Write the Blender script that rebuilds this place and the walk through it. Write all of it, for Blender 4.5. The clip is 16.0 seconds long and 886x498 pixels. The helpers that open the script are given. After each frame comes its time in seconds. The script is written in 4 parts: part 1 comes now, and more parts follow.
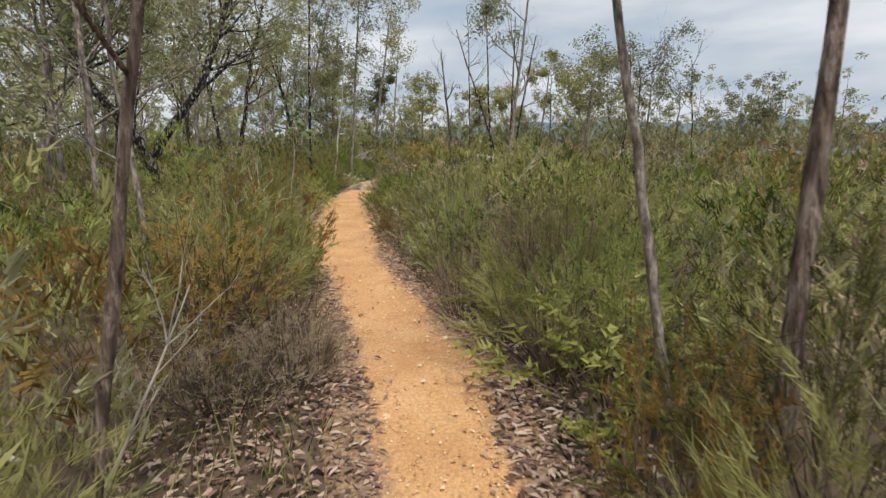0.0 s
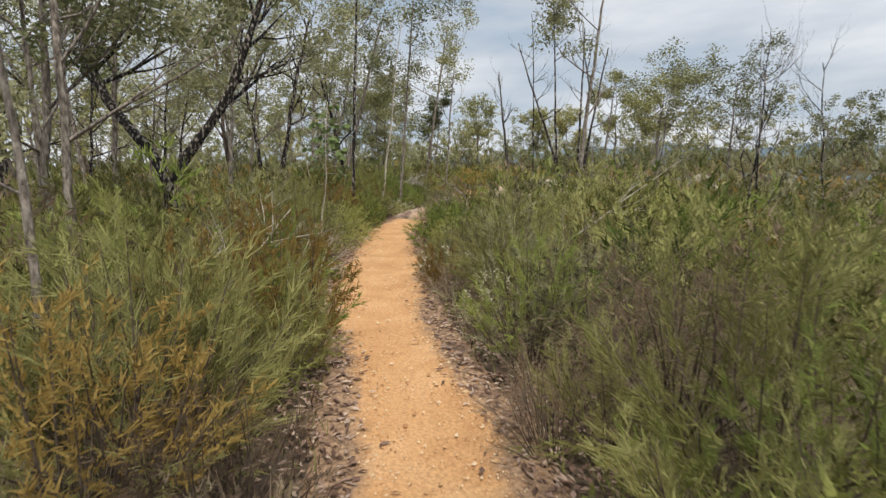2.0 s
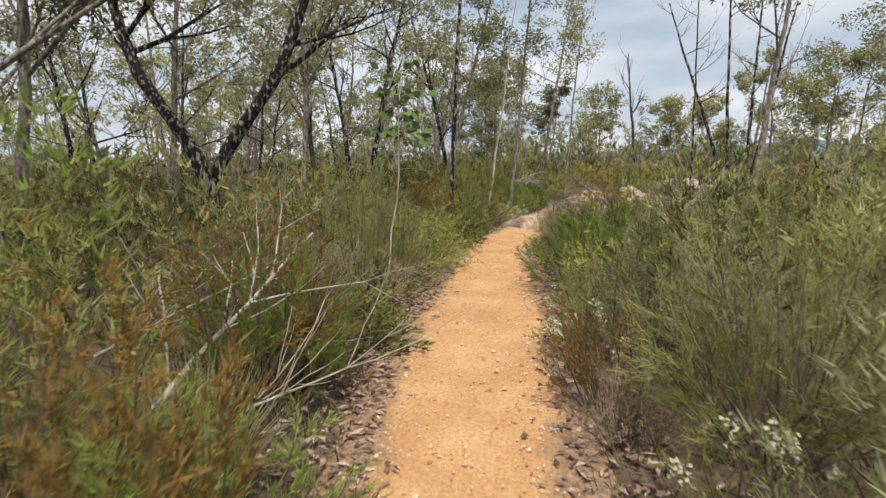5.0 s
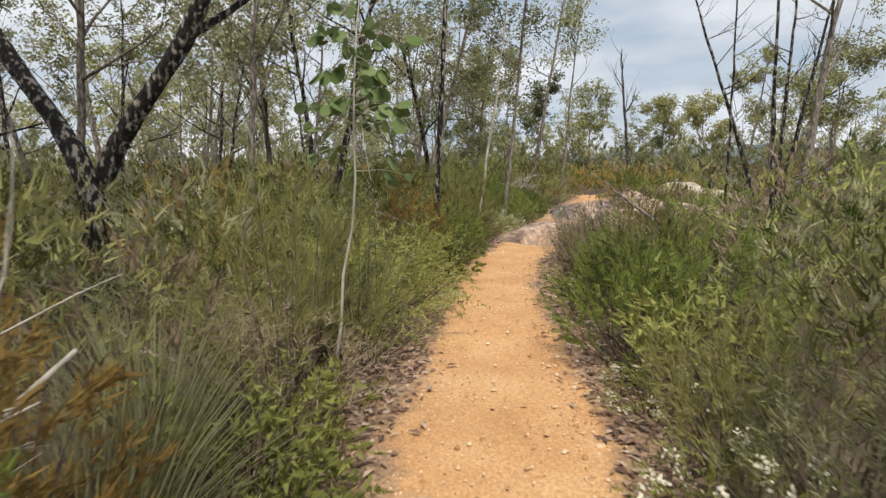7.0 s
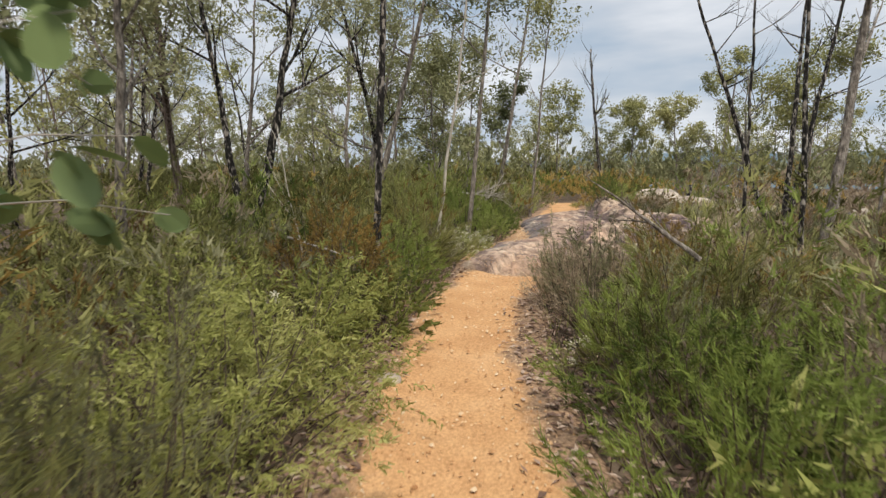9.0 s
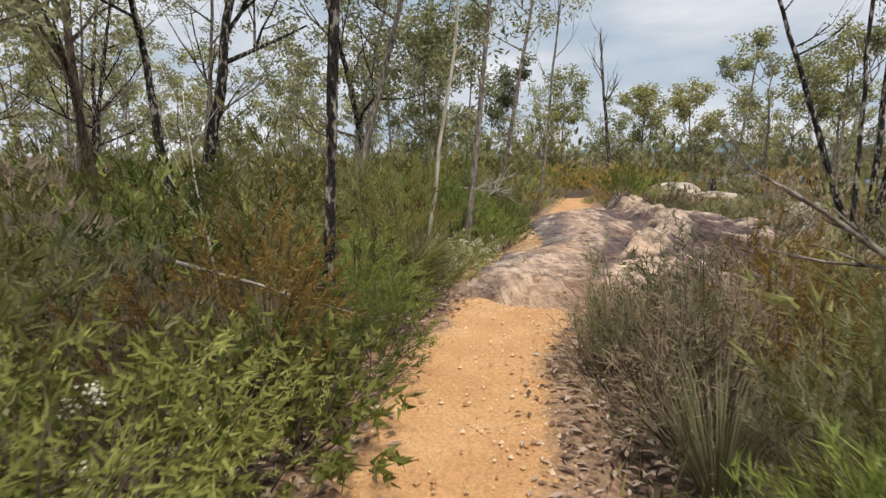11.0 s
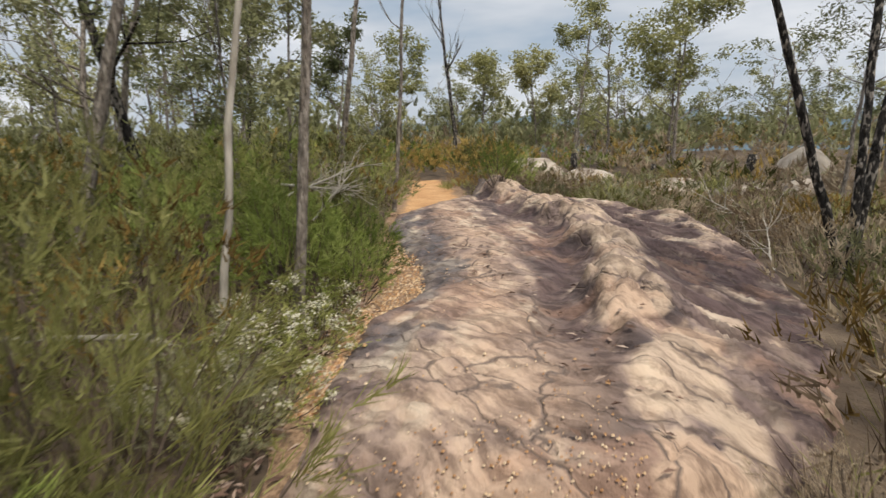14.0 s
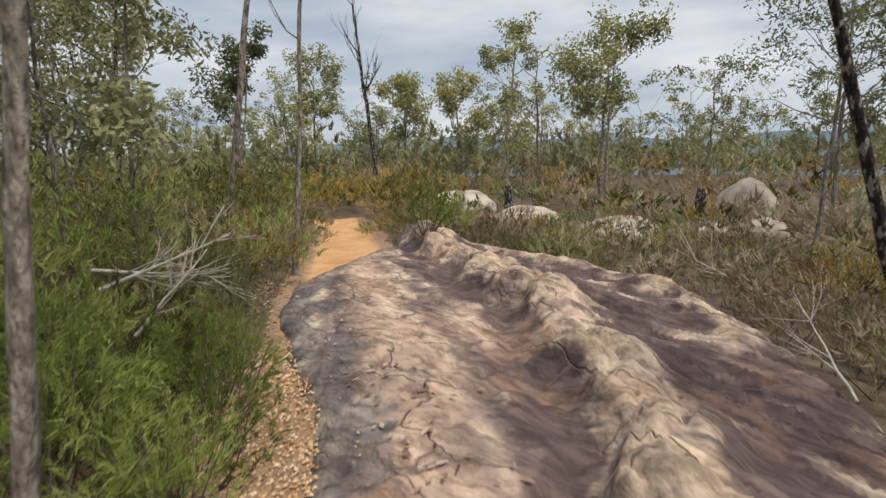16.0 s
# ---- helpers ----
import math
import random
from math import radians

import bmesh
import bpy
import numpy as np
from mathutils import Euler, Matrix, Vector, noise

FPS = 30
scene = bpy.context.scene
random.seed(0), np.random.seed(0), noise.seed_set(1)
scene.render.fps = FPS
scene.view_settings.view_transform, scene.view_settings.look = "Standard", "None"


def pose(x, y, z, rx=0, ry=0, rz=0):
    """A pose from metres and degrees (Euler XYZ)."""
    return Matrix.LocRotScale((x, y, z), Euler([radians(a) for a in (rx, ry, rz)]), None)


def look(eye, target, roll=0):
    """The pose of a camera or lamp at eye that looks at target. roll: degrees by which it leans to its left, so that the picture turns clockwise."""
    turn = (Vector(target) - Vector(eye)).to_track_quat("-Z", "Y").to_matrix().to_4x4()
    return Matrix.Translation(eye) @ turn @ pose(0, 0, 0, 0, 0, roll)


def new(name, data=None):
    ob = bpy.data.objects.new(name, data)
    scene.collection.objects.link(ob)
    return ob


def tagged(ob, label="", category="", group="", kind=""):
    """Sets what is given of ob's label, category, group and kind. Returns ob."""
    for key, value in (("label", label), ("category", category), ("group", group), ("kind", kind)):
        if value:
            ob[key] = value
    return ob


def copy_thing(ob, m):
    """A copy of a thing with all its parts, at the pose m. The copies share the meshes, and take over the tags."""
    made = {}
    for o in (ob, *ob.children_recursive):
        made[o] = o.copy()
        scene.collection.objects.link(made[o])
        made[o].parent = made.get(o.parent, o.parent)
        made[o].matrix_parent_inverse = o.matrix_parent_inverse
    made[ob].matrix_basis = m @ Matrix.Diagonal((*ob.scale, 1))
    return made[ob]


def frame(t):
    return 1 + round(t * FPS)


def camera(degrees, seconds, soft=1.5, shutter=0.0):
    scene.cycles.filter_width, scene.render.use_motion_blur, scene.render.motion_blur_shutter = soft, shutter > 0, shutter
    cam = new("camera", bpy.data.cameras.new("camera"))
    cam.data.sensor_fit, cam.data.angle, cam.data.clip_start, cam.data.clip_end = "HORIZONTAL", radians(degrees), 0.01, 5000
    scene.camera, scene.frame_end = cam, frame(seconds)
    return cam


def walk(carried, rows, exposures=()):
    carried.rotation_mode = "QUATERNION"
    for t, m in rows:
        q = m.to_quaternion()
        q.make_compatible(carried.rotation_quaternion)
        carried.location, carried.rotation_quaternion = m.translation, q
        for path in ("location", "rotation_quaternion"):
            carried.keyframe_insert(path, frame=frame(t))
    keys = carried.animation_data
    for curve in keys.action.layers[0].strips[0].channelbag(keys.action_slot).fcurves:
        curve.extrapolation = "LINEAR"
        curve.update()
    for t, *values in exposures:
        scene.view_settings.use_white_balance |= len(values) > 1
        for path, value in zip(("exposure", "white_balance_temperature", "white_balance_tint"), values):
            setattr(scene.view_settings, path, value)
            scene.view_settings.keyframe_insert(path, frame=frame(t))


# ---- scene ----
cam = camera(76.6, 16.0, soft=1.4, shutter=0.35)

PATH = [
    (0, (0.031, 0.03, 1.513), (0.02, 1.991, 1.118), -0.8),
    (0.5, (0.002, 0.502, 1.464), (-0.043, 2.465, 1.085), -0.8),
    (1, (-0.023, 1.008, 1.438), (-0.109, 2.975, 1.088), -0.6),
    (1.5, (-0.06, 1.526, 1.42), (-0.197, 3.495, 1.097), -0.7),
    (2, (-0.126, 1.985, 1.442), (-0.322, 3.952, 1.137), -0.7),
    (2.5, (-0.162, 2.463, 1.399), (-0.447, 4.419, 1.096), -0.7),
    (3, (-0.236, 2.969, 1.397), (-0.636, 4.905, 1.092), -1.1),
    (3.5, (-0.328, 3.473, 1.361), (-0.854, 5.377, 1.046), -1.2),
    (6, (-1.015, 6.012, 1.375), (-1.588, 7.904, 1.07), -0.6),
    (6.5, (-1.187, 6.515, 1.37), (-1.718, 8.42, 1.069), -0.5),
    (7, (-1.346, 7.03, 1.346), (-1.849, 8.942, 1.041), -0.3),
    (7.5, (-1.487, 7.544, 1.335), (-1.965, 9.463, 1.033), -0.2),
    (8, (-1.557, 8.068, 1.351), (-2.002, 9.994, 1.049), -0.2),
    (8.5, (-1.584, 8.585, 1.342), (-1.998, 10.518, 1.043), -0.3),
    (9, (-1.643, 9.144, 1.359), (-2.028, 11.086, 1.071), -0.4),
    (9.5, (-1.727, 9.712, 1.345), (-2.104, 11.657, 1.066), 0.2),
    (12, (-2.18, 12.273, 1.287), (-2.54, 14.208, 0.933), -1.2),
    (12.5, (-2.311, 12.87, 1.32), (-2.59, 14.814, 0.943), -1.2),
    (13, (-2.406, 13.468, 1.318), (-2.56, 15.423, 0.921), -1.2),
    (13.5, (-2.487, 14.068, 1.35), (-2.469, 16.026, 0.944), -1.2),
    (14, (-2.437, 14.635, 1.367), (-2.238, 16.583, 0.958), -1.2),
    (14.5, (-2.366, 15.174, 1.396), (-2.023, 17.101, 0.986), -1.1),
    (15, (-2.302, 15.718, 1.467), (-1.874, 17.63, 1.065), -1.1),
    (15.5, (-2.179, 16.263, 1.503), (-1.728, 18.174, 1.125), -1.2),
    (16, (-2.098, 16.789, 1.608), (-1.63, 18.703, 1.265), -1.1),
]
walk(cam, [(t, look(eye, target, roll)) for t, eye, target, roll in PATH],
     exposures=[(0, 0.0), (2, 0.04), (3.5, 0.16), (6.5, 0.14), (9, 0.06), (13, 0.06), (14.5, -0.09), (16, -0.07)])

# ---- world, sun ----
world = bpy.data.worlds.new("overcast_sky")
scene.world = world
world.use_nodes = True
wn, wl = world.node_tree.nodes, world.node_tree.links
wn.clear()
sky = wn.new("ShaderNodeTexSky")
sky.sky_type, sky.sun_disc = "NISHITA", False
sky.sun_elevation, sky.sun_rotation = radians(60), radians(154)
coord, stretch = wn.new("ShaderNodeTexCoord"), wn.new("ShaderNodeMapping")
stretch.inputs["Scale"].default_value = (1.6, 1.6, 6.5)
stretch.inputs["Location"].default_value = (0.35, 0.2, 0.1)
cloud = wn.new("ShaderNodeTexNoise")
cloud.inputs["Scale"].default_value, cloud.inputs["Detail"].default_value, cloud.inputs["Roughness"].default_value = 1.5, 5.0, 0.5
tone = wn.new("ShaderNodeValToRGB")
tone.color_ramp.elements[0].position, tone.color_ramp.elements[0].color = 0.34, (0.42, 0.52, 0.64, 1)
tone.color_ramp.elements[1].position, tone.color_ramp.elements[1].color = 0.62, (0.87, 0.89, 0.93, 1)
mid = tone.color_ramp.elements.new(0.48)
mid.color = (0.63, 0.68, 0.75, 1)
dim = wn.new("ShaderNodeMixRGB")
dim.blend_type = "MULTIPLY"
dim.inputs[0].default_value, dim.inputs[2].default_value = 1.0, (0.1, 0.1, 0.1, 1)
blend = wn.new("ShaderNodeMixRGB")
blend.inputs[0].default_value = 0.93
back, wout = wn.new("ShaderNodeBackground"), wn.new("ShaderNodeOutputWorld")
back.inputs["Strength"].default_value = 0.96
for a, b in ((coord.outputs["Generated"], stretch.inputs["Vector"]), (stretch.outputs[0], cloud.inputs["Vector"]), (cloud.outputs["Fac"], tone.inputs[0]),
             (sky.outputs[0], dim.inputs[1]), (dim.outputs[0], blend.inputs[1]), (tone.outputs[0], blend.inputs[2]), (blend.outputs[0], back.inputs[0]), (back.outputs[0], wout.inputs[0])):
    wl.new(a, b)
sun = new("sun", bpy.data.lights.new("sun", "SUN"))
sun.data.energy, sun.data.angle, sun.data.color = 3.3, radians(12), (1.0, 0.93, 0.80)
sun.matrix_world = look((0, 0, 30), (-6.0, 12.5, 4.0))


# ---- materials ----
def material(name, stops, scale=8.0, rough=0.85, bump=0.3, fine=60.0, island=0.0, object_tint=0.0, through_light=0.0, stretch_by=(1, 1, 1), detail=6.0, spec=0.3, bump_size=0.02):
    """A noise-coloured surface: stops are (position, colour); island and object_tint mix in a random pick per leaf and per thing."""
    m = bpy.data.materials.new(name)
    m.use_nodes = True
    n, l = m.node_tree.nodes, m.node_tree.links
    shader = n["Principled BSDF"]
    shader.inputs["Roughness"].default_value = rough
    shader.inputs["Specular IOR Level"].default_value = spec
    at, mapping = n.new("ShaderNodeTexCoord"), n.new("ShaderNodeMapping")
    mapping.inputs["Scale"].default_value = stretch_by
    l.new(at.outputs["Object"], mapping.inputs["Vector"])
    big = n.new("ShaderNodeTexNoise")
    big.inputs["Scale"].default_value, big.inputs["Detail"].default_value = scale, detail
    l.new(mapping.outputs[0], big.inputs["Vector"])
    value = big.outputs["Fac"]

    def mixed(value, other, amount):
        mix = n.new("ShaderNodeMix")
        mix.inputs[0].default_value = amount
        l.new(value, mix.inputs[2])
        l.new(other, mix.inputs[3])
        return mix.outputs[0]

    if island:
        value = mixed(value, n.new("ShaderNodeNewGeometry").outputs["Random Per Island"], island)
    if object_tint:
        value = mixed(value, n.new("ShaderNodeObjectInfo").outputs["Random"], object_tint)
    ramp = n.new("ShaderNodeValToRGB")
    while len(ramp.color_ramp.elements) < len(stops):
        ramp.color_ramp.elements.new(0.5)
    for e, (p, c) in zip(ramp.color_ramp.elements, stops):
        e.position, e.color = p, (*c, 1)
    l.new(value, ramp.inputs[0])
    l.new(ramp.outputs[0], shader.inputs["Base Color"])
    if bump:
        small, relief = n.new("ShaderNodeTexNoise"), n.new("ShaderNodeBump")
        small.inputs["Scale"].default_value, small.inputs["Detail"].default_value = fine, 8.0
        relief.inputs["Strength"].default_value, relief.inputs["Distance"].default_value = bump, bump_size
        l.new(mapping.outputs[0], small.inputs["Vector"])
        l.new(small.outputs["Fac"], relief.inputs["Height"])
        l.new(relief.outputs[0], shader.inputs["Normal"])
    if through_light:
        glow, mix = n.new("ShaderNodeBsdfTranslucent"), n.new("ShaderNodeMixShader")
        mix.inputs[0].default_value = through_light
        l.new(ramp.outputs[0], glow.inputs[0])
        l.new(shader.outputs[0], mix.inputs[1])
        l.new(glow.outputs[0], mix.inputs[2])
        l.new(mix.outputs[0], n["Material Output"].inputs[0])
    return m


def leafy(name, *colours):
    k = len(colours) - 1
    return material(name, [(0.22 + 0.56 * i / k, c) for i, c in enumerate(colours)], scale=1.6, rough=0.8, bump=0, island=0.26, object_tint=0.42, through_light=0.26, detail=8.0, spec=0.1)


M_OLIVE = leafy("foliage_olive", (0.045, 0.042, 0.015), (0.226, 0.226, 0.076), (0.44, 0.425, 0.18))
M_GREEN = leafy("foliage_green", (0.05, 0.072, 0.018), (0.205, 0.26, 0.06), (0.39, 0.43, 0.14))
M_RUST = leafy("foliage_rust", (0.085, 0.055, 0.02), (0.32, 0.21, 0.065), (0.5, 0.36, 0.12))
M_GREY = leafy("foliage_grey_green", (0.06, 0.058, 0.034), (0.27, 0.265, 0.145), (0.5, 0.48, 0.31))
M_DRY = leafy("foliage_dry", (0.065, 0.043, 0.03), (0.275, 0.205, 0.14), (0.52, 0.425, 0.30))
M_FERNY = leafy("foliage_feathery", (0.13, 0.145, 0.04), (0.32, 0.335, 0.1), (0.48, 0.47, 0.19))
M_GUM = leafy("gum_leaves", (0.12, 0.135, 0.068), (0.265, 0.27, 0.135), (0.43, 0.42, 0.25))
M_GUM_YELLOW = leafy("gum_leaves_yellow_green", (0.165, 0.175, 0.07), (0.34, 0.335, 0.145), (0.48, 0.45, 0.215))
M_ROUND = leafy("round_leaves", (0.14, 0.20, 0.07), (0.24, 0.30, 0.14), (0.48, 0.50, 0.36))
M_FLOWER = leafy("cream_flowers", (0.55, 0.50, 0.38), (0.70, 0.66, 0.52), (0.80, 0.77, 0.65))
M_STEM = material("shrub_stems", [(0.3, (0.05, 0.036, 0.027)), (0.7, (0.17, 0.13, 0.10))], scale=20, bump=0.2)
M_DEAD = material("bleached_dead_wood", [(0.3, (0.32, 0.28, 0.23)), (0.7, (0.62, 0.57, 0.50))], scale=14, stretch_by=(1, 1, 0.3))
M_BARK = material("grey_bark", [(0.32, (0.085, 0.070, 0.058)), (0.5, (0.23, 0.195, 0.165)), (0.68, (0.42, 0.37, 0.32))], scale=26, stretch_by=(1, 1, 0.3), bump=0.9, fine=40, bump_size=0.06)
M_BROWN = material("stringy_brown_bark", [(0.32, (0.055, 0.040, 0.032)), (0.5, (0.19, 0.135, 0.105)), (0.66, (0.40, 0.32, 0.27))], scale=30, stretch_by=(1, 1, 0.18), bump=1.0, fine=60, bump_size=0.08)
M_BLACK = material("burnt_bark", [(0.38, (0.014, 0.012, 0.011)), (0.53, (0.035, 0.030, 0.027)), (0.60, (0.34, 0.30, 0.26))], scale=24, stretch_by=(1, 1, 0.42), bump=1.0, fine=30, bump_size=0.06)
M_LITTER = material("leaf_litter_soil", [(0.3, (0.060, 0.042, 0.030)), (0.5, (0.120, 0.086, 0.060)), (0.72, (0.215, 0.160, 0.112))], scale=3.5, fine=45, bump=0.8, detail=10)
M_LEAF_LITTER = material("fallen_leaves", [(0.25, (0.12, 0.07, 0.052)), (0.5, (0.26, 0.165, 0.125)), (0.78, (0.50, 0.385, 0.31))], scale=6, island=0.7, bump=0.2)
M_TRAIL = material("orange_gravel", [(0.28, (0.54, 0.295, 0.135)), (0.5, (0.63, 0.365, 0.175)), (0.72, (0.70, 0.435, 0.23))], scale=2.2, fine=120, bump=0.55, detail=12, bump_size=0.012)
M_PEBBLE = material("gravel_stones", [(0.25, (0.42, 0.22, 0.10)), (0.5, (0.60, 0.38, 0.20)), (0.78, (0.74, 0.58, 0.40))], scale=6, island=0.7, bump=0.2)
M_PALE = material("pale_boulder", [(0.3, (0.20, 0.16, 0.13)), (0.5, (0.45, 0.38, 0.31)), (0.7, (0.60, 0.52, 0.43))], scale=2.4, fine=24, bump=0.6, detail=9)
# the hills' blue is distance haze put into the base colour
M_HAZY_HILL = material("hazy_far_hills", [(0.3, (0.11, 0.16, 0.20)), (0.7, (0.14, 0.195, 0.24))], scale=0.01, bump=0)


def blend_margin(m, layer, colour_stops):
    """Lets a second noise colour take over where the mesh's weight is high, with a ragged border."""
    n, l = m.node_tree.nodes, m.node_tree.links
    shader = n["Principled BSDF"]
    first = next(x for x in n if x.type == "VALTORGB")
    attr, at, rag, add, cut, mix, ramp = (n.new("ShaderNode" + k) for k in ("Attribute", "TexCoord", "TexNoise", "Math", "MapRange", "MixRGB", "ValToRGB"))
    attr.attribute_name = layer
    rag.inputs["Scale"].default_value, rag.inputs["Detail"].default_value, rag.inputs["Roughness"].default_value = 7.0, 10.0, 0.7
    l.new(at.outputs["Object"], rag.inputs["Vector"])
    l.new(attr.outputs["Fac"], add.inputs[0])
    l.new(rag.outputs["Fac"], add.inputs[1])
    cut.inputs["From Min"].default_value, cut.inputs["From Max"].default_value = 0.85, 1.25
    l.new(add.outputs[0], cut.inputs["Value"])
    for e, (p, c) in zip(ramp.color_ramp.elements, colour_stops):
        e.position, e.color = p, (*c, 1)
    speck = n.new("ShaderNodeTexNoise")
    speck.inputs["Scale"].default_value, speck.inputs["Detail"].default_value = 38.0, 6.0
    l.new(at.outputs["Object"], speck.inputs["Vector"])
    l.new(speck.outputs["Fac"], ramp.inputs[0])
    l.new(cut.outputs[0], mix.inputs[0])
    l.new(first.outputs[0], mix.inputs[1])
    l.new(ramp.outputs[0], mix.inputs[2])
    grit, tones, both = n.new("ShaderNodeTexNoise"), n.new("ShaderNodeValToRGB"), n.new("ShaderNodeMixRGB")
    grit.inputs["Scale"].default_value, grit.inputs["Detail"].default_value, grit.inputs["Roughness"].default_value = 55.0, 5.0, 0.75
    l.new(at.outputs["Object"], grit.inputs["Vector"])
    l.new(grit.outputs["Fac"], tones.inputs[0])
    tones.color_ramp.elements[0].position, tones.color_ramp.elements[0].color = 0.36, (0.62, 0.56, 0.50, 1)
    tones.color_ramp.elements[1].position, tones.color_ramp.elements[1].color = 0.60, (1.1, 1.1, 1.1, 1)
    both.blend_type, both.inputs[0].default_value = "MULTIPLY", 0.8
    l.new(mix.outputs[0], both.inputs[1])
    l.new(tones.outputs[0], both.inputs[2])
    l.new(both.outputs[0], shader.inputs["Base Color"])


blend_margin(M_TRAIL, "margin", ((0.35, (0.20, 0.13, 0.085)), (0.65, (0.46, 0.31, 0.20))))


def rock_material():
    m = material("weathered_sandstone", [(0.36, (0.095, 0.072, 0.072)), (0.45, (0.195, 0.145, 0.135)), (0.52, (0.320, 0.240, 0.205)), (0.58, (0.480, 0.370, 0.290)), (0.66, (0.60, 0.51, 0.41))],
                 scale=3.4, fine=13, bump=0.55, detail=14, stretch_by=(1.0, 0.55, 1.0), bump_size=0.05, rough=0.8)
    n, l = m.node_tree.nodes, m.node_tree.links
    shader = n["Principled BSDF"]
    at, mapping, crack = n.new("ShaderNodeTexCoord"), n.new("ShaderNodeMapping"), n.new("ShaderNodeTexVoronoi")
    wobble = n.new("ShaderNodeTexNoise")
    wobble.inputs["Scale"].default_value, wobble.inputs["Detail"].default_value = 1.6, 6.0
    mapping.vector_type = "TEXTURE"
    mapping.inputs["Scale"].default_value, mapping.inputs["Rotation"].default_value = (1.9, 0.6, 1), (0, 0, radians(125))
    crack.feature = "DISTANCE_TO_EDGE"
    crack.inputs["Scale"].default_value = 1.35
    add = n.new("ShaderNodeMixRGB")
    add.blend_type, add.inputs[0].default_value = "ADD", 0.4
    l.new(at.outputs["Object"], add.inputs[1])
    l.new(wobble.outputs["Color"], add.inputs[2])
    l.new(at.outputs["Object"], wobble.inputs["Vector"])
    l.new(add.outputs[0], mapping.inputs["Vector"])
    l.new(mapping.outputs[0], crack.inputs["Vector"])
    edge = n.new("ShaderNodeMapRange")
    edge.inputs["From Max"].default_value = 0.016
    l.new(crack.outputs["Distance"], edge.inputs["Value"])
    # worn tread, dark lichen side, rusty patches, pale crest and dark purple stone, carried by the mesh as five
    # weights; the purple also has the shade beside the crest painted in
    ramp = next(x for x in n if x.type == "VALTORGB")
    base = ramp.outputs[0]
    for layer, colour, amount in (("purple_and_shade", (0.110, 0.074, 0.074), 0.88), ("cream", (0.66, 0.51, 0.38), 0.64), ("tread", (0.60, 0.43, 0.315), 0.75), ("lichen", (0.135, 0.130, 0.142), 0.88), ("rust", (0.50, 0.30, 0.20), 0.4)):
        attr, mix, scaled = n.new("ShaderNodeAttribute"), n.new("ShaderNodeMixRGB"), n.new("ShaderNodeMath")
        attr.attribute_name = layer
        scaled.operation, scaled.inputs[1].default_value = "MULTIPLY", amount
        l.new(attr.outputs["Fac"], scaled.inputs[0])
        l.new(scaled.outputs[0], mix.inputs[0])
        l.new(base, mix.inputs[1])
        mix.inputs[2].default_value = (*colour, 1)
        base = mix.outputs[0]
    streak, turned, streaks = n.new("ShaderNodeTexNoise"), n.new("ShaderNodeMapping"), n.new("ShaderNodeMixRGB")
    turned.vector_type = "TEXTURE"
    turned.inputs["Rotation"].default_value, turned.inputs["Scale"].default_value = (0, 0, radians(125)), (0.85, 0.2, 0.3)
    streak.inputs["Scale"].default_value, streak.inputs["Detail"].default_value, streak.inputs["Roughness"].default_value = 2.6, 9.0, 0.66
    l.new(add.outputs[0], turned.inputs["Vector"])
    l.new(turned.outputs[0], streak.inputs["Vector"])
    shades = n.new("ShaderNodeValToRGB")
    shades.color_ramp.elements[0].position, shades.color_ramp.elements[0].color = 0.40, (0.40, 0.36, 0.35, 1)
    shades.color_ramp.elements[1].position, shades.color_ramp.elements[1].color = 0.57, (1.12, 1.1, 1.08, 1)
    l.new(streak.outputs["Fac"], shades.inputs[0])
    streaks.blend_type, streaks.inputs[0].default_value = "MULTIPLY", 0.78
    l.new(base, streaks.inputs[1])
    l.new(shades.outputs[0], streaks.inputs[2])
    base = streaks.outputs[0]
    seam = n.new("ShaderNodeMixRGB")
    seam.inputs[1].default_value = (0.17, 0.125, 0.105, 1)
    l.new(edge.outputs[0], seam.inputs[0])
    l.new(base, seam.inputs[2])
    l.new(seam.outputs[0], shader.inputs["Base Color"])
    deep = n.new("ShaderNodeBump")
    deep.inputs["Strength"].default_value, deep.inputs["Distance"].default_value = 0.6, 0.02
    both = n.new("ShaderNodeMath")
    both.operation = "MULTIPLY_ADD"
    both.inputs[1].default_value = 0.8
    l.new(streak.outputs["Fac"], both.inputs[0])
    l.new(edge.outputs[0], both.inputs[2])
    l.new(both.outputs[0], deep.inputs["Height"])
    old = next(x for x in n if x.type == "BUMP" and x != deep)
    l.new(old.outputs[0], deep.inputs["Normal"])
    l.new(deep.outputs[0], shader.inputs["Normal"])
    return m


M_ROCK = rock_material()


# ---- plan ----
def lerp(x, table):
    return float(np.interp(x, [a for a, _ in table], [b for _, b in table]))


TRAIL_LEFT = [(-8, 0.3), (0, -0.1), (2.2, -0.24), (3.6, -0.52), (5.8, -1.15), (7, -1.65), (9.3, -2.2), (11.5, -2.5), (13, -2.76), (14.7, -2.86), (16.5, -2.7), (18, -2.65), (20, -2.5), (21, -2.45), (24.7, -2.1), (28.5, -1.75), (31, -1.9)]
TRAIL_RIGHT = [(-8, 0.9), (0, 0.4), (2.2, 0.3), (3.6, 0.2), (5.8, -0.45), (7, -0.85), (9.4, -1.2), (11.5, -1.62), (13, -1.9), (14.7, -2.0), (16.5, -1.75), (18, -1.6), (20, -2.0), (21, -2.1), (23, -1.6), (24.4, -1.1), (28.4, -0.8), (31, -0.9)]
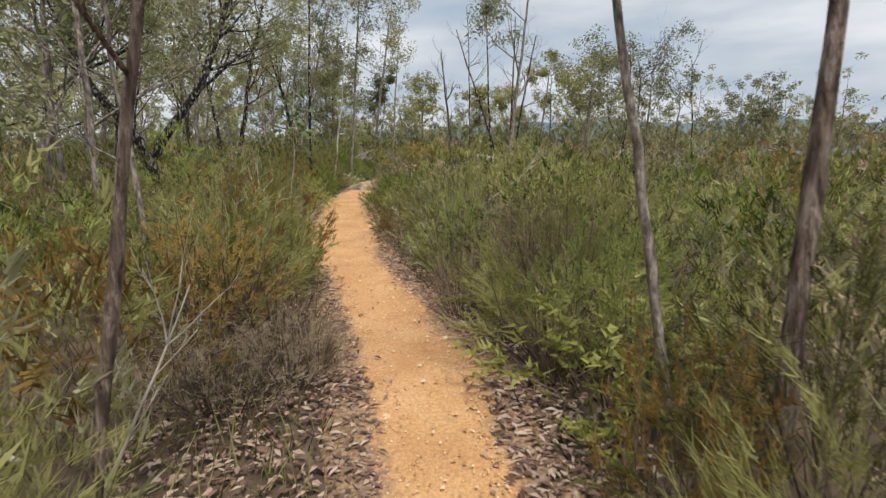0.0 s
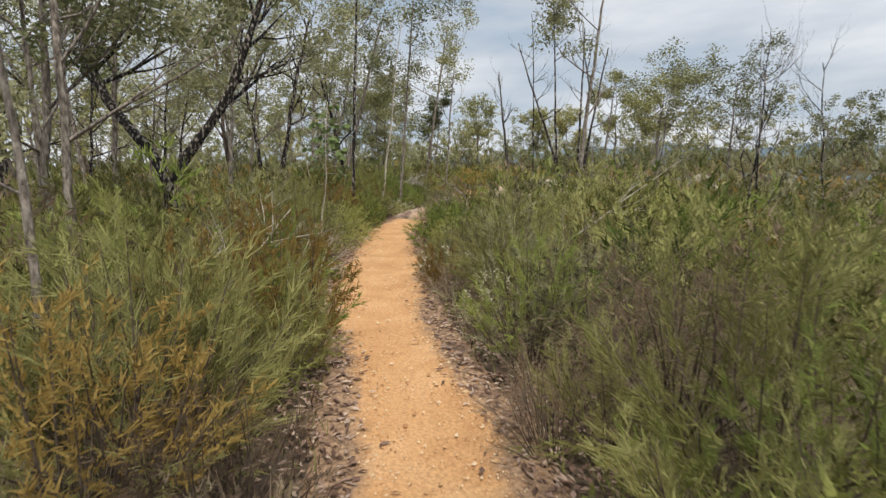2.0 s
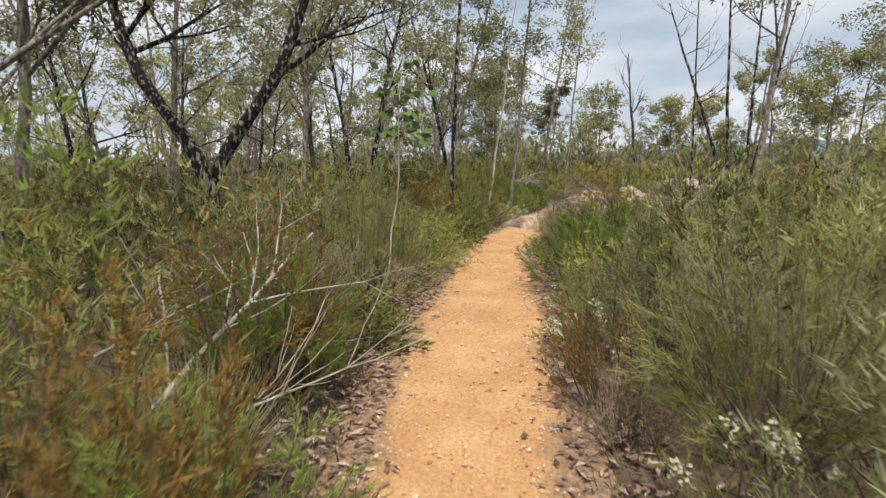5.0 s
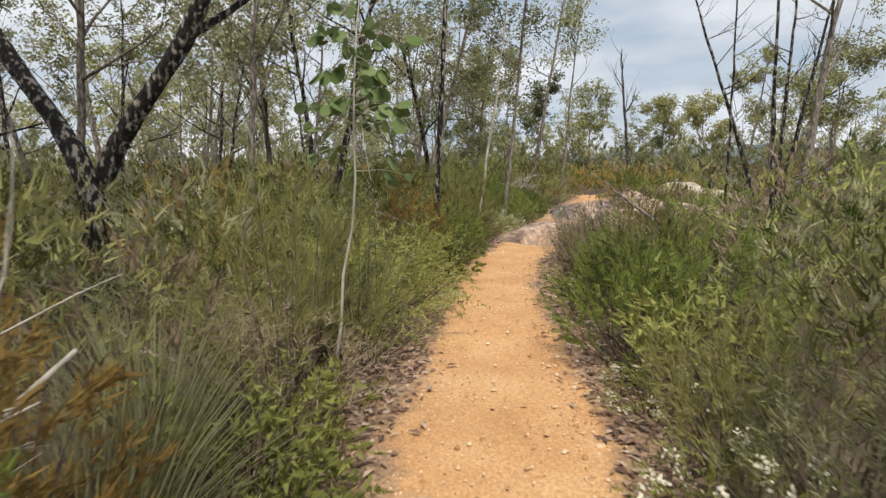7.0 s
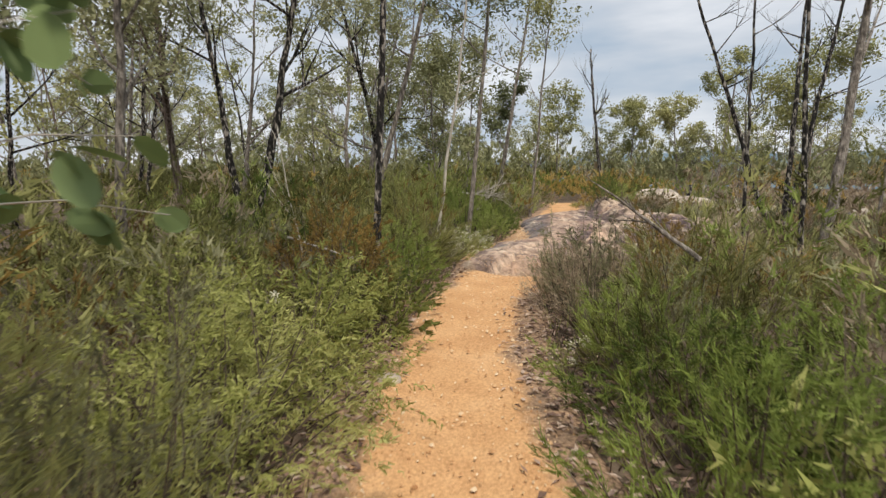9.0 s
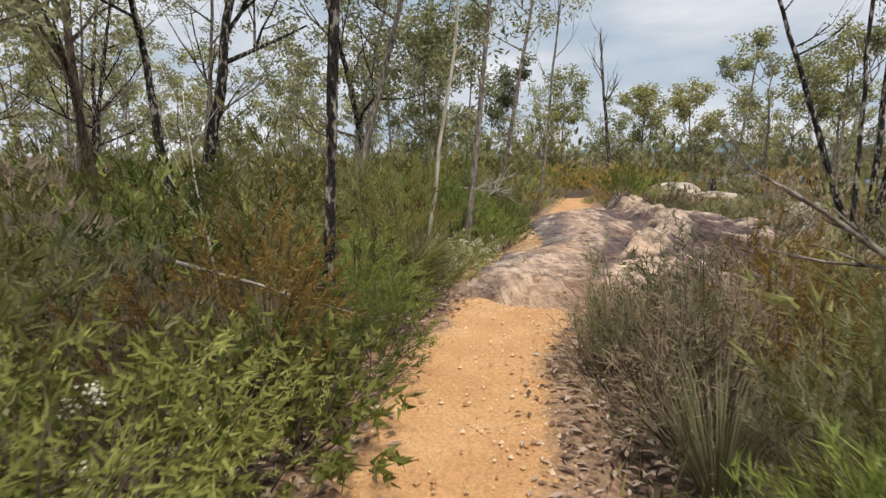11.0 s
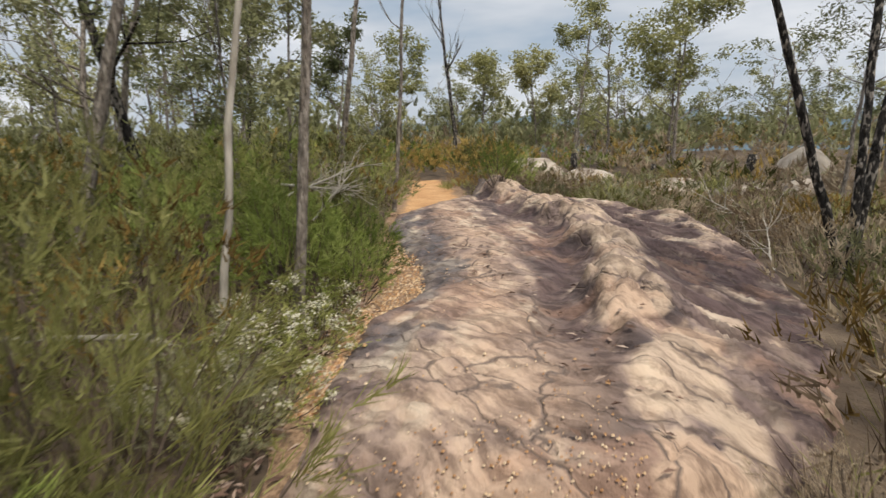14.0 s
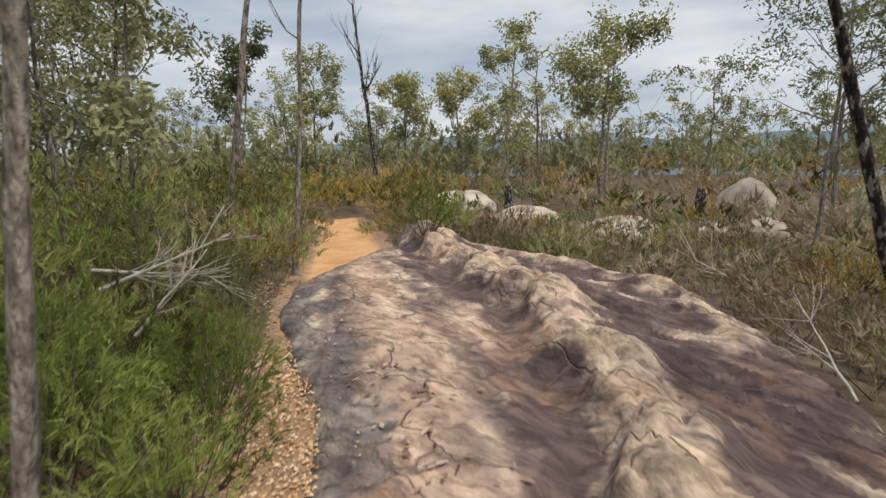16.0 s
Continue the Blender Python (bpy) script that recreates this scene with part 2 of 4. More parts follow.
ROCK_LEFT = [(16.1, -2.4), (16.6, -2.95), (17.5, -2.9), (18.4, -2.7), (19.2, -2.25), (20.2, -2.2), (21.2, -2.38), (22.5, -2.5), (23.6, -2.4), (24.2, -2.05), (25.2, -1.4), (26.4, -0.5)]
ROCK_RIGHT = [(16.1, -1.3), (16.6, -0.5), (17.3, 0.2), (18.3, 0.85), (19.8, 1.45), (21, 1.9), (22.5, 2.1), (24.3, 1.4), (25.6, 0.5), (26.4, -0.1)]
CREST = [(16, -1.45), (17.1, -1.2), (18.3, -0.86), (19.5, -0.46), (21.3, -0.13), (24.2, -0.2), (26.4, -0.4)]


def fractal(x, y, scale, octaves=4, z=0.0):
    return noise.fractal(Vector((x * scale, y * scale, z)), 1.0, 2.0, octaves)


def off_trail(x, y):
    """Metres outside the trail's edge; negative on it."""
    return max(lerp(y, TRAIL_LEFT) - x, x - lerp(y, TRAIL_RIGHT)) if y < 30.5 else 3.0


def off_rock(x, y):
    if y < 16.1 or y > 26.4:
        return max(16.1 - y, y - 26.4)
    return max(lerp(y, ROCK_LEFT) - x, x - lerp(y, ROCK_RIGHT))


def step(v, a, b):
    v = min(1.0, max(0.0, (v - a) / (b - a)))
    return v * v * (3 - 2 * v)


def ground_height(x, y):
    r = math.hypot(x, y - 15)
    z = 0.05 * fractal(x, y, 0.5, 3) * step(off_trail(x, y), 0.1, 1.0)
    z -= 0.22 * step(x, 0.3, 3.0) * step(y, 15.5, 18)
    z -= 0.045 * max(0.0, r - 42) * step(x + 0.25 * y, -12, 25) + 0.010 * max(0.0, r - 42)
    return z


def pillow(x, y, scale, turn=0.0):
    """Rounded blocks between joints: 0 in a joint, 1 on a block's back."""
    c, k = math.cos(turn), math.sin(turn)
    p = Vector(((c * x + k * y) * scale, (c * y - k * x) * scale * 0.62, 0.0))
    d = noise.voronoi(p + noise.noise_vector(p * 0.9) * 0.35)[0]
    return min(1.0, (d[1] - d[0]) * 2.6)


def crest_line(y):
    return lerp(y, CREST) + 0.07 * math.sin(3 * y) + 0.05 * math.sin(7.3 * y + 1)


def ledges(run):
    """A saw of overlapping slabs: a slow rise and a sharp drop."""
    tooth = run - math.floor(run)
    return step(tooth, 0.0, 0.7) - step(tooth, 0.93, 1.0)


def rock_height(x, y):
    l, r, c = lerp(y, ROCK_LEFT), lerp(y, ROCK_RIGHT), crest_line(y)
    inside = min(x - l, (r - x), (y - 16.1) * 0.9, (26.4 - y) * 0.9)
    slab = fractal(x + 0.5 * y, 0.5 * y - 0.2 * x, 1.1, 3)
    grown = step(y, 16.6, 18.2)
    if x < c:
        z = 0.03 + 0.15 * step(x, l - 0.1, l + 0.75) + 0.03 * step(x, c - 0.6, c)
        z -= 0.075 * math.exp(-((x - c + 0.36) / 0.17) ** 2) * grown
    else:
        z = 0.21 - (0.21 + 0.10) * ((x - c) / max(0.3, r - c)) ** 1.15
    # knobbly crest of rounded blocks, steep to the tread and easing off to the other side
    off = x - c
    ridge = step(off, -0.2, -0.04) * (1 - step(off, 0.12, 0.62)) * (0.55 + 0.45 * step(fractal(4.0, y, 0.9, 2), -0.35, 0.2))
    lump = pillow(x, y, 2.9, 0.5)
    z += (0.05 + 0.165 * lump ** 0.35 + 0.04 * math.sqrt(pillow(x, y, 8.0, 1.1))) * ridge * grown
    # pale back by the far rim
    z += (0.09 + 0.04 * math.sqrt(pillow(x, y, 2.2, 0.3))) * math.exp(-((x - r + 0.55) / 0.28) ** 2) * step(y, 19.6, 20.8)
    # slabs that overlap down the flank, and cross joints on the tread
    flank = step(off, 0.1, 0.5)
    z += 0.10 * ledges((0.82 * x + 0.57 * y) * 2.5 + 0.9 * slab) * flank * (0.55 + 0.6 * slab)
    z += 0.034 * ledges((0.75 * x + 0.66 * y) * 7.0 + 1.8 * slab) * flank
    z += 0.024 * ledges((y + 0.35 * x) * 1.5 + 1.4 * slab) * (0.6 + slab)
    z += 0.012 * ledges((y - 0.2 * x) * 4.6 + 2.0 * slab) * (1 - flank)
    z -= 0.022 * (1 - step(pillow(x, y, 1.7, 0.2), 0.0, 0.14)) * (0.4 + 0.6 * step(slab, -0.2, 0.2))
    z += 0.026 * slab + 0.020 * fractal(x, y, 2.8, 3) + 0.012 * fractal(x + 0.4 * y, 0.6 * y, 8.0, 3)
    return z - 0.38 * (1 - step(inside, -0.25, 0.2))


def surface(x, y):
    z = ground_height(x, y)
    return max(z, rock_height(x, y)) if off_rock(x, y) < 0.3 else z


# ---- mesh tools ----
def mesh_of(name, verts, faces, mat, smooth=False):
    me = bpy.data.meshes.new(name)
    me.from_pydata([tuple(v) for v in verts], [], faces)
    me.materials.append(mat)
    if smooth:
        me.polygons.foreach_set("use_smooth", [True] * len(me.polygons))
    me.update()
    return me


def grid_mesh(name, xs, ys, height, mat):
    verts = [(x, y, height(x, y)) for y in ys for x in xs]
    w = len(xs)
    faces = [(j * w + i, j * w + i + 1, (j + 1) * w + i + 1, (j + 1) * w + i) for j in range(len(ys) - 1) for i in range(w - 1)]
    return mesh_of(name, verts, faces, mat, True)


class Shape:
    """Collects tubes, blades and leaves for one mesh."""

    def __init__(self):
        self.v, self.f = [], []

    def tube(self, points, radii, sides=6, rough=0.0):
        start, count = len(self.v), len(points)
        for i, p in enumerate(points):
            d = (points[min(i + 1, count - 1)] - points[max(i - 1, 0)]).normalized()
            a = d.orthogonal().normalized() if abs(d.z) < 0.95 else Vector((1, 0, 0)).cross(d).normalized()
            if abs(d.z) < 0.95:
                a = Vector((0, 0, 1)).cross(d).normalized()
            b = d.cross(a)
            for s in range(sides):
                g = 2 * math.pi * s / sides
                k = radii[i] * (1 + rough * random.uniform(-1, 1))
                self.v.append(p + a * (k * math.cos(g)) + b * (k * math.sin(g)))
        for i in range(count - 1):
            for s in range(sides):
                t = (s + 1) % sides
                self.f.append((start + i * sides + s, start + i * sides + t, start + (i + 1) * sides + t, start + (i + 1) * sides + s))
        self.f.append(tuple(start + (count - 1) * sides + s for s in range(sides)))

    def blade(self, p, d, width):
        """A narrow leaf of one triangle from p along d."""
        side = d.cross(Vector((random.uniform(-1, 1), random.uniform(-1, 1), random.uniform(-0.3, 0.3)))).normalized() * width * 0.5
        k = len(self.v)
        self.v += [p - side, p + side, p + d]
        self.f.append((k, k + 1, k + 2))

    def leaf(self, p, d, width):
        """A pointed leaf folded along its rib."""
        side = d.cross(Vector((random.uniform(-1, 1), random.uniform(-1, 1), random.uniform(-1, 1)))).normalized() * width * 0.5
        k = len(self.v)
        self.v += [p, p + d * 0.4 + side, p + d, p + d * 0.4 - side]
        self.f += [(k, k + 1, k + 2), (k, k + 2, k + 3)]

    def flat_leaf(self, p, d, width):
        """A fallen leaf, curled a little."""
        side = Vector((-d.y, d.x, random.uniform(-0.4, 0.4) * d.length)).normalized() * width * 0.5
        lift = Vector((0, 0, random.uniform(0.0, 0.012)))
        k = len(self.v)
        self.v += [p, p + d * 0.45 + side + lift, p + d, p + d * 0.45 - side + lift]
        self.f += [(k, k + 2, k + 1), (k, k + 3, k + 2)]

    def mesh(self, name, mat, smooth=False):
        return mesh_of(name, self.v, self.f, mat, smooth)


def rnd(a=1.0):
    return Vector((random.uniform(-a, a), random.uniform(-a, a), random.uniform(-a, a)))


def way(turn, rise):
    """A unit vector by its turn round z and its rise over the level."""
    return Vector((math.cos(turn) * math.cos(rise), math.sin(turn) * math.cos(rise), math.sin(rise)))

# ---- large structure ----
def spaced(fine_a, fine_b, fine, far):
    mids = list(np.arange(fine_a, fine_b, fine))
    d = fine
    p = fine_b
    right = []
    while p < far:
        right.append(p)
        d *= 1.22
        p += d
    right.append(far)
    left, p, d = [], fine_a, fine
    while p > -far:
        d *= 1.22
        p -= d
        left.append(p)
    return left[::-1] + mids + right


ground = tagged(new("ground", grid_mesh("ground", spaced(-8, 8, 0.28, 3000), spaced(-2, 32, 0.28, 3000), lambda x, y: ground_height(x, y) - 0.02, M_LITTER)),
                "brown sandy soil covered in fallen leaves and twigs", "ground", kind="structure")


def trail_mesh():
    verts, faces, weight, n = [], [], [], 24
    ys = list(np.arange(-7, 31, 0.12))
    for y in ys:
        l, r = lerp(y, TRAIL_LEFT), lerp(y, TRAIL_RIGHT)
        l += 0.12 * fractal(3.1, y, 1.6, 4) - 0.34
        r += 0.12 * fractal(9.7, y, 1.6, 4) + 0.34
        for i in range(n + 1):
            u = i / n
            x = l + (r - l) * u
            edge = min(x - l, r - x)
            bowl = 0.014 - 0.05 * (1 - step(edge, 0.0, 0.12)) - 0.02 * math.exp(-((u - 0.55) / 0.18) ** 2)
            verts.append((x, y, bowl + 0.005 * fractal(x, y, 3.0, 4) + 0.003 * fractal(x, y, 14.0, 2) - 0.002))
            weight.append(max(1.0 - step(edge, 0.12, 0.58), 0.8 * step(y, 18.0, 18.8) * (1 - step(y, 21.5, 23.0))))
    for j in range(len(ys) - 1):
        for i in range(n):
            a = j * (n + 1) + i
            faces.append((a, a + 1, a + n + 2, a + n + 1))
    me = mesh_of("trail", verts, faces, M_TRAIL, True)
    me.attributes.new("margin", "FLOAT", "POINT")
    me.attributes["margin"].data.foreach_set("value", weight)
    return me


trail = tagged(new("trail", trail_mesh()), "narrow walking trail of orange compacted gravel", "path", kind="structure")


def rock_mesh():
    xs, ys = list(np.arange(-3.1, 2.6, 0.03)), list(np.arange(15.9, 26.6, 0.032))
    me = grid_mesh("rock_outcrop", xs, ys, rock_height, M_ROCK)
    names = ("tread", "lichen", "rust", "cream", "purple_and_shade")
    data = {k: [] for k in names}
    for v in me.vertices:
        x, y = v.co.x, v.co.y
        mid = lerp(y, [(16.5, -2.05), (18, -1.75), (20.3, -1.5), (23, -1.45), (25.5, -1.3)])
        f, g = fractal(x, y, 1.6, 5), fractal(x + 4, y, 3.0, 5)
        c, l, r = crest_line(y), lerp(y, ROCK_LEFT), lerp(y, ROCK_RIGHT)
        h = fractal(x, y + 9, 6.0, 5)
        off, early = x - c, 1 - step(y, 16.8, 18.2)
        data["tread"].append(min(1.0, math.exp(-((x - mid + 0.08 * h) / (0.26 if y > 17.6 else 0.45)) ** 2) * (0.85 + 0.6 * f + 0.3 * h)))
        data["lichen"].append(step(0.54 - (x - l) + 0.35 * f + 0.16 * h, 0.0, 0.1) * step(y, 17.2, 18.2) * (0.75 + 0.4 * h))
        data["rust"].append(step(fractal(x + 7, y, 0.9, 4) + 0.3 * h, 0.2, 0.45) * 0.8)
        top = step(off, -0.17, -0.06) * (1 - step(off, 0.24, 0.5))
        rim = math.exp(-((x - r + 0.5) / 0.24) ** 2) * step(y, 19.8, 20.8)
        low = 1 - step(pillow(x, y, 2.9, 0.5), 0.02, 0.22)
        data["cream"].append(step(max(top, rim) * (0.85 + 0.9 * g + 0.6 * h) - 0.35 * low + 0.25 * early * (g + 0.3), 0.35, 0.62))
        # gutter: purple stone plus painted-in shade on the crest's left side
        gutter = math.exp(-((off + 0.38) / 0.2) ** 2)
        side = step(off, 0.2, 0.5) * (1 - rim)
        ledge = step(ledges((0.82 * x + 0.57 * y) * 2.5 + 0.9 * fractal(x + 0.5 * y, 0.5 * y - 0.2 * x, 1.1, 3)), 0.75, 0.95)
        data["purple_and_shade"].append(step(1.15 * gutter + 1.12 * side - 0.5 * ledge * side + 0.75 * f + 0.4 * h, 0.42, 0.68) * (1 - 0.45 * early))
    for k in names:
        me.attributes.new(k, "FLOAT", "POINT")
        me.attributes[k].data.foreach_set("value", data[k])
    return me


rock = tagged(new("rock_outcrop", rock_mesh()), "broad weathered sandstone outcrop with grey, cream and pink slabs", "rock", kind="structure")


def hill_mesh():
    verts, faces, n = [], [], 160
    for i in range(n + 1):
        a = 2 * math.pi * i / n
        h = 30 + 60 * abs(fractal(math.cos(a) * 2, math.sin(a) * 2, 1.7, 5, 4.0)) + 26 * fractal(math.cos(a) * 9, math.sin(a) * 9, 1.0, 4)
        h = max(12, h) * (0.1 + 0.75 * step(math.cos(a - radians(55)), 0.6, 0.95))
        verts += [(1400 * math.cos(a), 1400 * math.sin(a), -140), (1500 * math.cos(a), 1500 * math.sin(a), h * 0.8), (1900 * math.cos(a), 1900 * math.sin(a), -140)]
    for i in range(n):
        for k in range(2):
            faces.append((3 * i + k, 3 * i + 3 + k, 3 * i + 4 + k, 3 * i + 1 + k))
    return mesh_of("backdrop", verts, faces, M_HAZY_HILL, True)


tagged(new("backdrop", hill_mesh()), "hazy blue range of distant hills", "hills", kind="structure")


# ---- trees ----
def crooked(base, top, bends, wild):
    """Points from base to top that wander a little."""
    pts = [base.lerp(top, i / bends) for i in range(bends + 1)]
    size = (top - base).length
    drift = Vector((0, 0, 0))
    for i in range(1, bends + 1):
        drift += Vector((random.uniform(-1, 1), random.uniform(-1, 1), 0)) * wild * size / bends
        pts[i] = pts[i] + drift
    return pts


def leaf_clump(shape, centre, radius, count, size, width, droop=0.7):
    for _ in range(count):
        p = rnd()
        while p.length > 1:
            p = rnd()
        p = centre + Vector((p.x, p.y, p.z * 0.7)) * radius
        d = Vector((random.uniform(-1, 1), random.uniform(-1, 1), random.uniform(-1.6, 0.5) * droop)).normalized() * size * random.uniform(0.6, 1.25)
        shape.leaf(p, d, width * random.uniform(0.7, 1.2))


def limbs(wood, leaves, start, d, length, radius, depth, leaf, spread=0.6, up=0.25):
    """A limb that forks on; leaf: (clump radius, leaves a clump, size, width) or None."""
    pts, rad, p, n = [start], [radius], start, 3
    for i in range(n):
        d = (d + rnd(0.16) + Vector((0, 0, up * 0.25))).normalized()
        p = p + d * (length / n)
        pts.append(p)
        rad.append(radius * (1 - 0.62 * (i + 1) / n))
    wood.tube(pts, rad, 5 if radius > 0.02 else 3)
    if depth == 0:
        if leaf:
            leaf_clump(leaves, p, leaf[0] * random.uniform(0.7, 1.25), leaf[1], leaf[2], leaf[3])
            if random.random() < 0.6:
                leaf_clump(leaves, pts[2] + rnd(0.1), leaf[0] * 0.6, leaf[1] // 2, leaf[2], leaf[3])
        return
    for i in range(random.choice((2, 3))):
        k = random.choice((1, 2, 3))
        limbs(wood, leaves, pts[k], (d + rnd(spread)).normalized(), length * random.uniform(0.55, 0.8), rad[k] * 0.75, depth - 1, leaf, spread, up)


def tree(label, x, y, top, radius, bark=M_BARK, leaf_mat=M_GUM, crown_from=0.55, branches=7, depth=2, reach=0.35, leaf=(0.32, 39, 0.116, 0.038), wild=0.10, up=0.4, stems=(), kind_name="gum_tree", group="", sides=9, fork=0.0):
    """A tree with its foot at (x, y): trunk to the point top (offset from the foot), limbs and leaves. stems: more (top, radius) from the same foot."""
    wood, leaves = Shape(), Shape()
    for t, r in ((top, radius), *stems):
        t, r = Vector(t), r * 0.62
        n = 18 if sides >= 9 else 8
        pts = crooked(Vector((0, 0, -0.15)), t, n, wild)
        if fork:
            pts = [Vector((q.x * step(q.z, fork * 0.7, fork + 1.5), q.y, q.z)) for q in pts]
        rad = [r * (1.25 if i == 0 else 1.0) * (1 - 0.72 * i / n) for i in range(n + 1)]
        wood.tube(pts, rad, sides, 0.13)
        for b in range(branches):
            u = crown_from + (1 - crown_from) * (b + random.random()) / branches
            i = min(n - 1, int(u * n))
            p = pts[i].lerp(pts[i + 1], u * n - i)
            d = way(random.uniform(0, 2 * math.pi), random.uniform(0.15, 0.9))
            limbs(wood, leaves, p, d, t.length * reach * random.uniform(0.6, 1.1) * (1.25 - 0.6 * u), max(rad[i] * 0.55, 0.008), depth, leaf, up=up)
    ob = tagged(new(kind_name, wood.mesh("trunk", bark, True)), label, "tree", group)
    ob.location = (x, y, surface(x, y))
    if leaves.v:
        foliage = new("foliage", leaves.mesh("foliage", leaf_mat))
        foliage.parent = ob
    return ob


NONE = None
# by the start of the walk
tree("slender grey sapling trunk, almost leafless, leaning beside the trail", 1.14, 2.5, (-0.85, 0.3, 4.6), 0.046, M_BARK, crown_from=0.40, branches=8, depth=2, reach=0.22, leaf=NONE, wild=0.08, up=0.8)
tree("young stringybark with peeling brown bark", 1.29, 2.0, (0.3, 0.25, 5.0), 0.075, M_BROWN, crown_from=0.5, branches=6, depth=2, reach=0.2, leaf=(0.22, 23, 0.084, 0.029), wild=0.03, sides=12)
tree("thin brown gum sapling with a leafy top", -1.22, 1.62, (0.66, 0.5, 3.8), 0.046, M_BROWN, crown_from=0.44, branches=9, depth=2, reach=0.22, leaf=(0.2, 29, 0.084, 0.029), wild=0.05)
tree("slim dark gum with a narrow green crown", -2.3, 4.4, (-0.3, 0.4, 4.5), 0.045, M_BARK, crown_from=0.3, branches=9, depth=2, reach=0.26, leaf=(0.28, 34, 0.095, 0.032))
tree("grey gum with a dense drooping crown", -4.4, 7.3, (-0.5, 0.4, 5.6), 0.09, M_BARK, crown_from=0.28, branches=12, depth=2, reach=0.34, leaf=(0.34, 66, 0.105, 0.04))
tree("grey gum with a dense drooping crown", -6.6, 9.2, (0.6, 0.4, 6.4), 0.11, M_BARK, crown_from=0.3, branches=12, depth=2, reach=0.34, leaf=(0.36, 64, 0.116, 0.042))
tree("grey gum with low dense hanging foliage", -6.3, 14.4, (0.4, 0.3, 5.4), 0.1, M_BARK, crown_from=0.3, branches=12, depth=2, reach=0.3, leaf=(0.32, 56, 0.11, 0.042), group="woodland gum trees")
tree("grey gum with low dense hanging foliage", -7.6, 17.4, (-0.5, 0.3, 5.8), 0.12, M_BROWN, crown_from=0.28, branches=12, depth=2, reach=0.3, leaf=(0.34, 56, 0.115, 0.045), group="woodland gum trees")
tree("grey gum with low dense hanging foliage", -5.6, 8.4, (-0.3, 0.3, 5.2), 0.08, M_BARK, crown_from=0.3, branches=11, depth=2, reach=0.3, leaf=(0.3, 56, 0.105, 0.04), group="woodland gum trees")
# middle of the walk
tree("old gum forking into two blackened trunks", -5.75, 11.1, (-1.9, 0.3, 4.8), 0.2, M_BLACK, crown_from=0.5, branches=9, depth=2, reach=0.32, leaf=(0.36, 46, 0.105, 0.036), stems=(((1.9, 0.6, 5.0), 0.19),), wild=0.04, fork=1.2)
tree("straight fire-blackened trunk with flaking bark", -3.56, 14.95, (0.3, 0.3, 7.0), 0.075, M_BLACK, crown_from=0.6, branches=6, depth=2, reach=0.16, leaf=(0.3, 34, 0.105, 0.035), wild=0.02, sides=12)
tree("slim black trunk with a tight leafy crown", 1.45, 16.9, (-0.25, 0.1, 5.4), 0.065, M_BLACK, crown_from=0.72, branches=8, depth=1, reach=0.13, leaf=(0.36, 63, 0.116, 0.041), wild=0.05)
tree("bare grey gum forking high up", 1.86, 17.4, (0.95, 0.5, 6.6), 0.12, M_BARK, crown_from=0.36, branches=6, depth=2, reach=0.3, leaf=NONE, wild=0.06, up=1.0)
tree("thin dead pole with bare twigs", 0.80, 17.0, (-0.1, 0.2, 5.2), 0.042, M_BLACK, crown_from=0.3, branches=7, depth=1, reach=0.16, leaf=NONE, wild=0.05, up=0.9)
tree("leaning grey gum with an open crown", -5.4, 20.0, (1.5, 0.6, 6.0), 0.12, M_BARK, crown_from=0.55, branches=9, depth=2, reach=0.28, leaf=(0.4, 46, 0.126, 0.041), wild=0.04)
tree("slim gum with a small hanging crown", -3.8, 22.8, (0.2, 0.2, 4.3), 0.045, M_BARK, crown_from=0.3, branches=12, depth=1, reach=0.16, leaf=(0.3, 56, 0.12, 0.043), wild=0.04)
tree("pale gum forking into thin limbs", -2.3, 24.4, (0.5, 0.2, 6.2), 0.065, M_BARK, M_GUM_YELLOW, crown_from=0.5, branches=8, depth=2, reach=0.22, leaf=(0.34, 29, 0.116, 0.038), wild=0.05, up=0.9)
tree("dead blackened shrub tree with crooked twigs", 3.42, 10.1, (0.1, 0.2, 2.7), 0.04, M_BLACK, crown_from=0.25, branches=9, depth=2, reach=0.4, leaf=NONE, wild=0.14, up=0.9, kind_name="dead_tree")
tree("dead blackened shrub tree with crooked twigs", 2.6, 8.6, (0.2, 0.1, 2.6), 0.025, M_BLACK, crown_from=0.3, branches=6, depth=1, reach=0.3, leaf=NONE, wild=0.10, up=0.9, kind_name="dead_tree")
tree("dead blackened shrub tree with crooked twigs", 5.2, 11.6, (-0.2, 0.1, 2.9), 0.035, M_BLACK, crown_from=0.3, branches=8, depth=2, reach=0.35, leaf=NONE, wild=0.12, up=0.9, kind_name="dead_tree")
tree("burnt gum leaning over the scrub", -6.7, 17.8, (1.3, 0.4, 5.6), 0.15, M_BLACK, crown_from=0.45, branches=9, depth=2, reach=0.3, leaf=(0.4, 46, 0.116, 0.038), stems=(((-0.9, 0.2, 5.8), 0.11),))
tree("crowded grey gum with a thin crown", -8.6, 13.6, (0.3, 0.2, 6.5), 0.12, M_BARK, crown_from=0.4, branches=11, depth=2, reach=0.3, leaf=(0.42, 46, 0.116, 0.038))
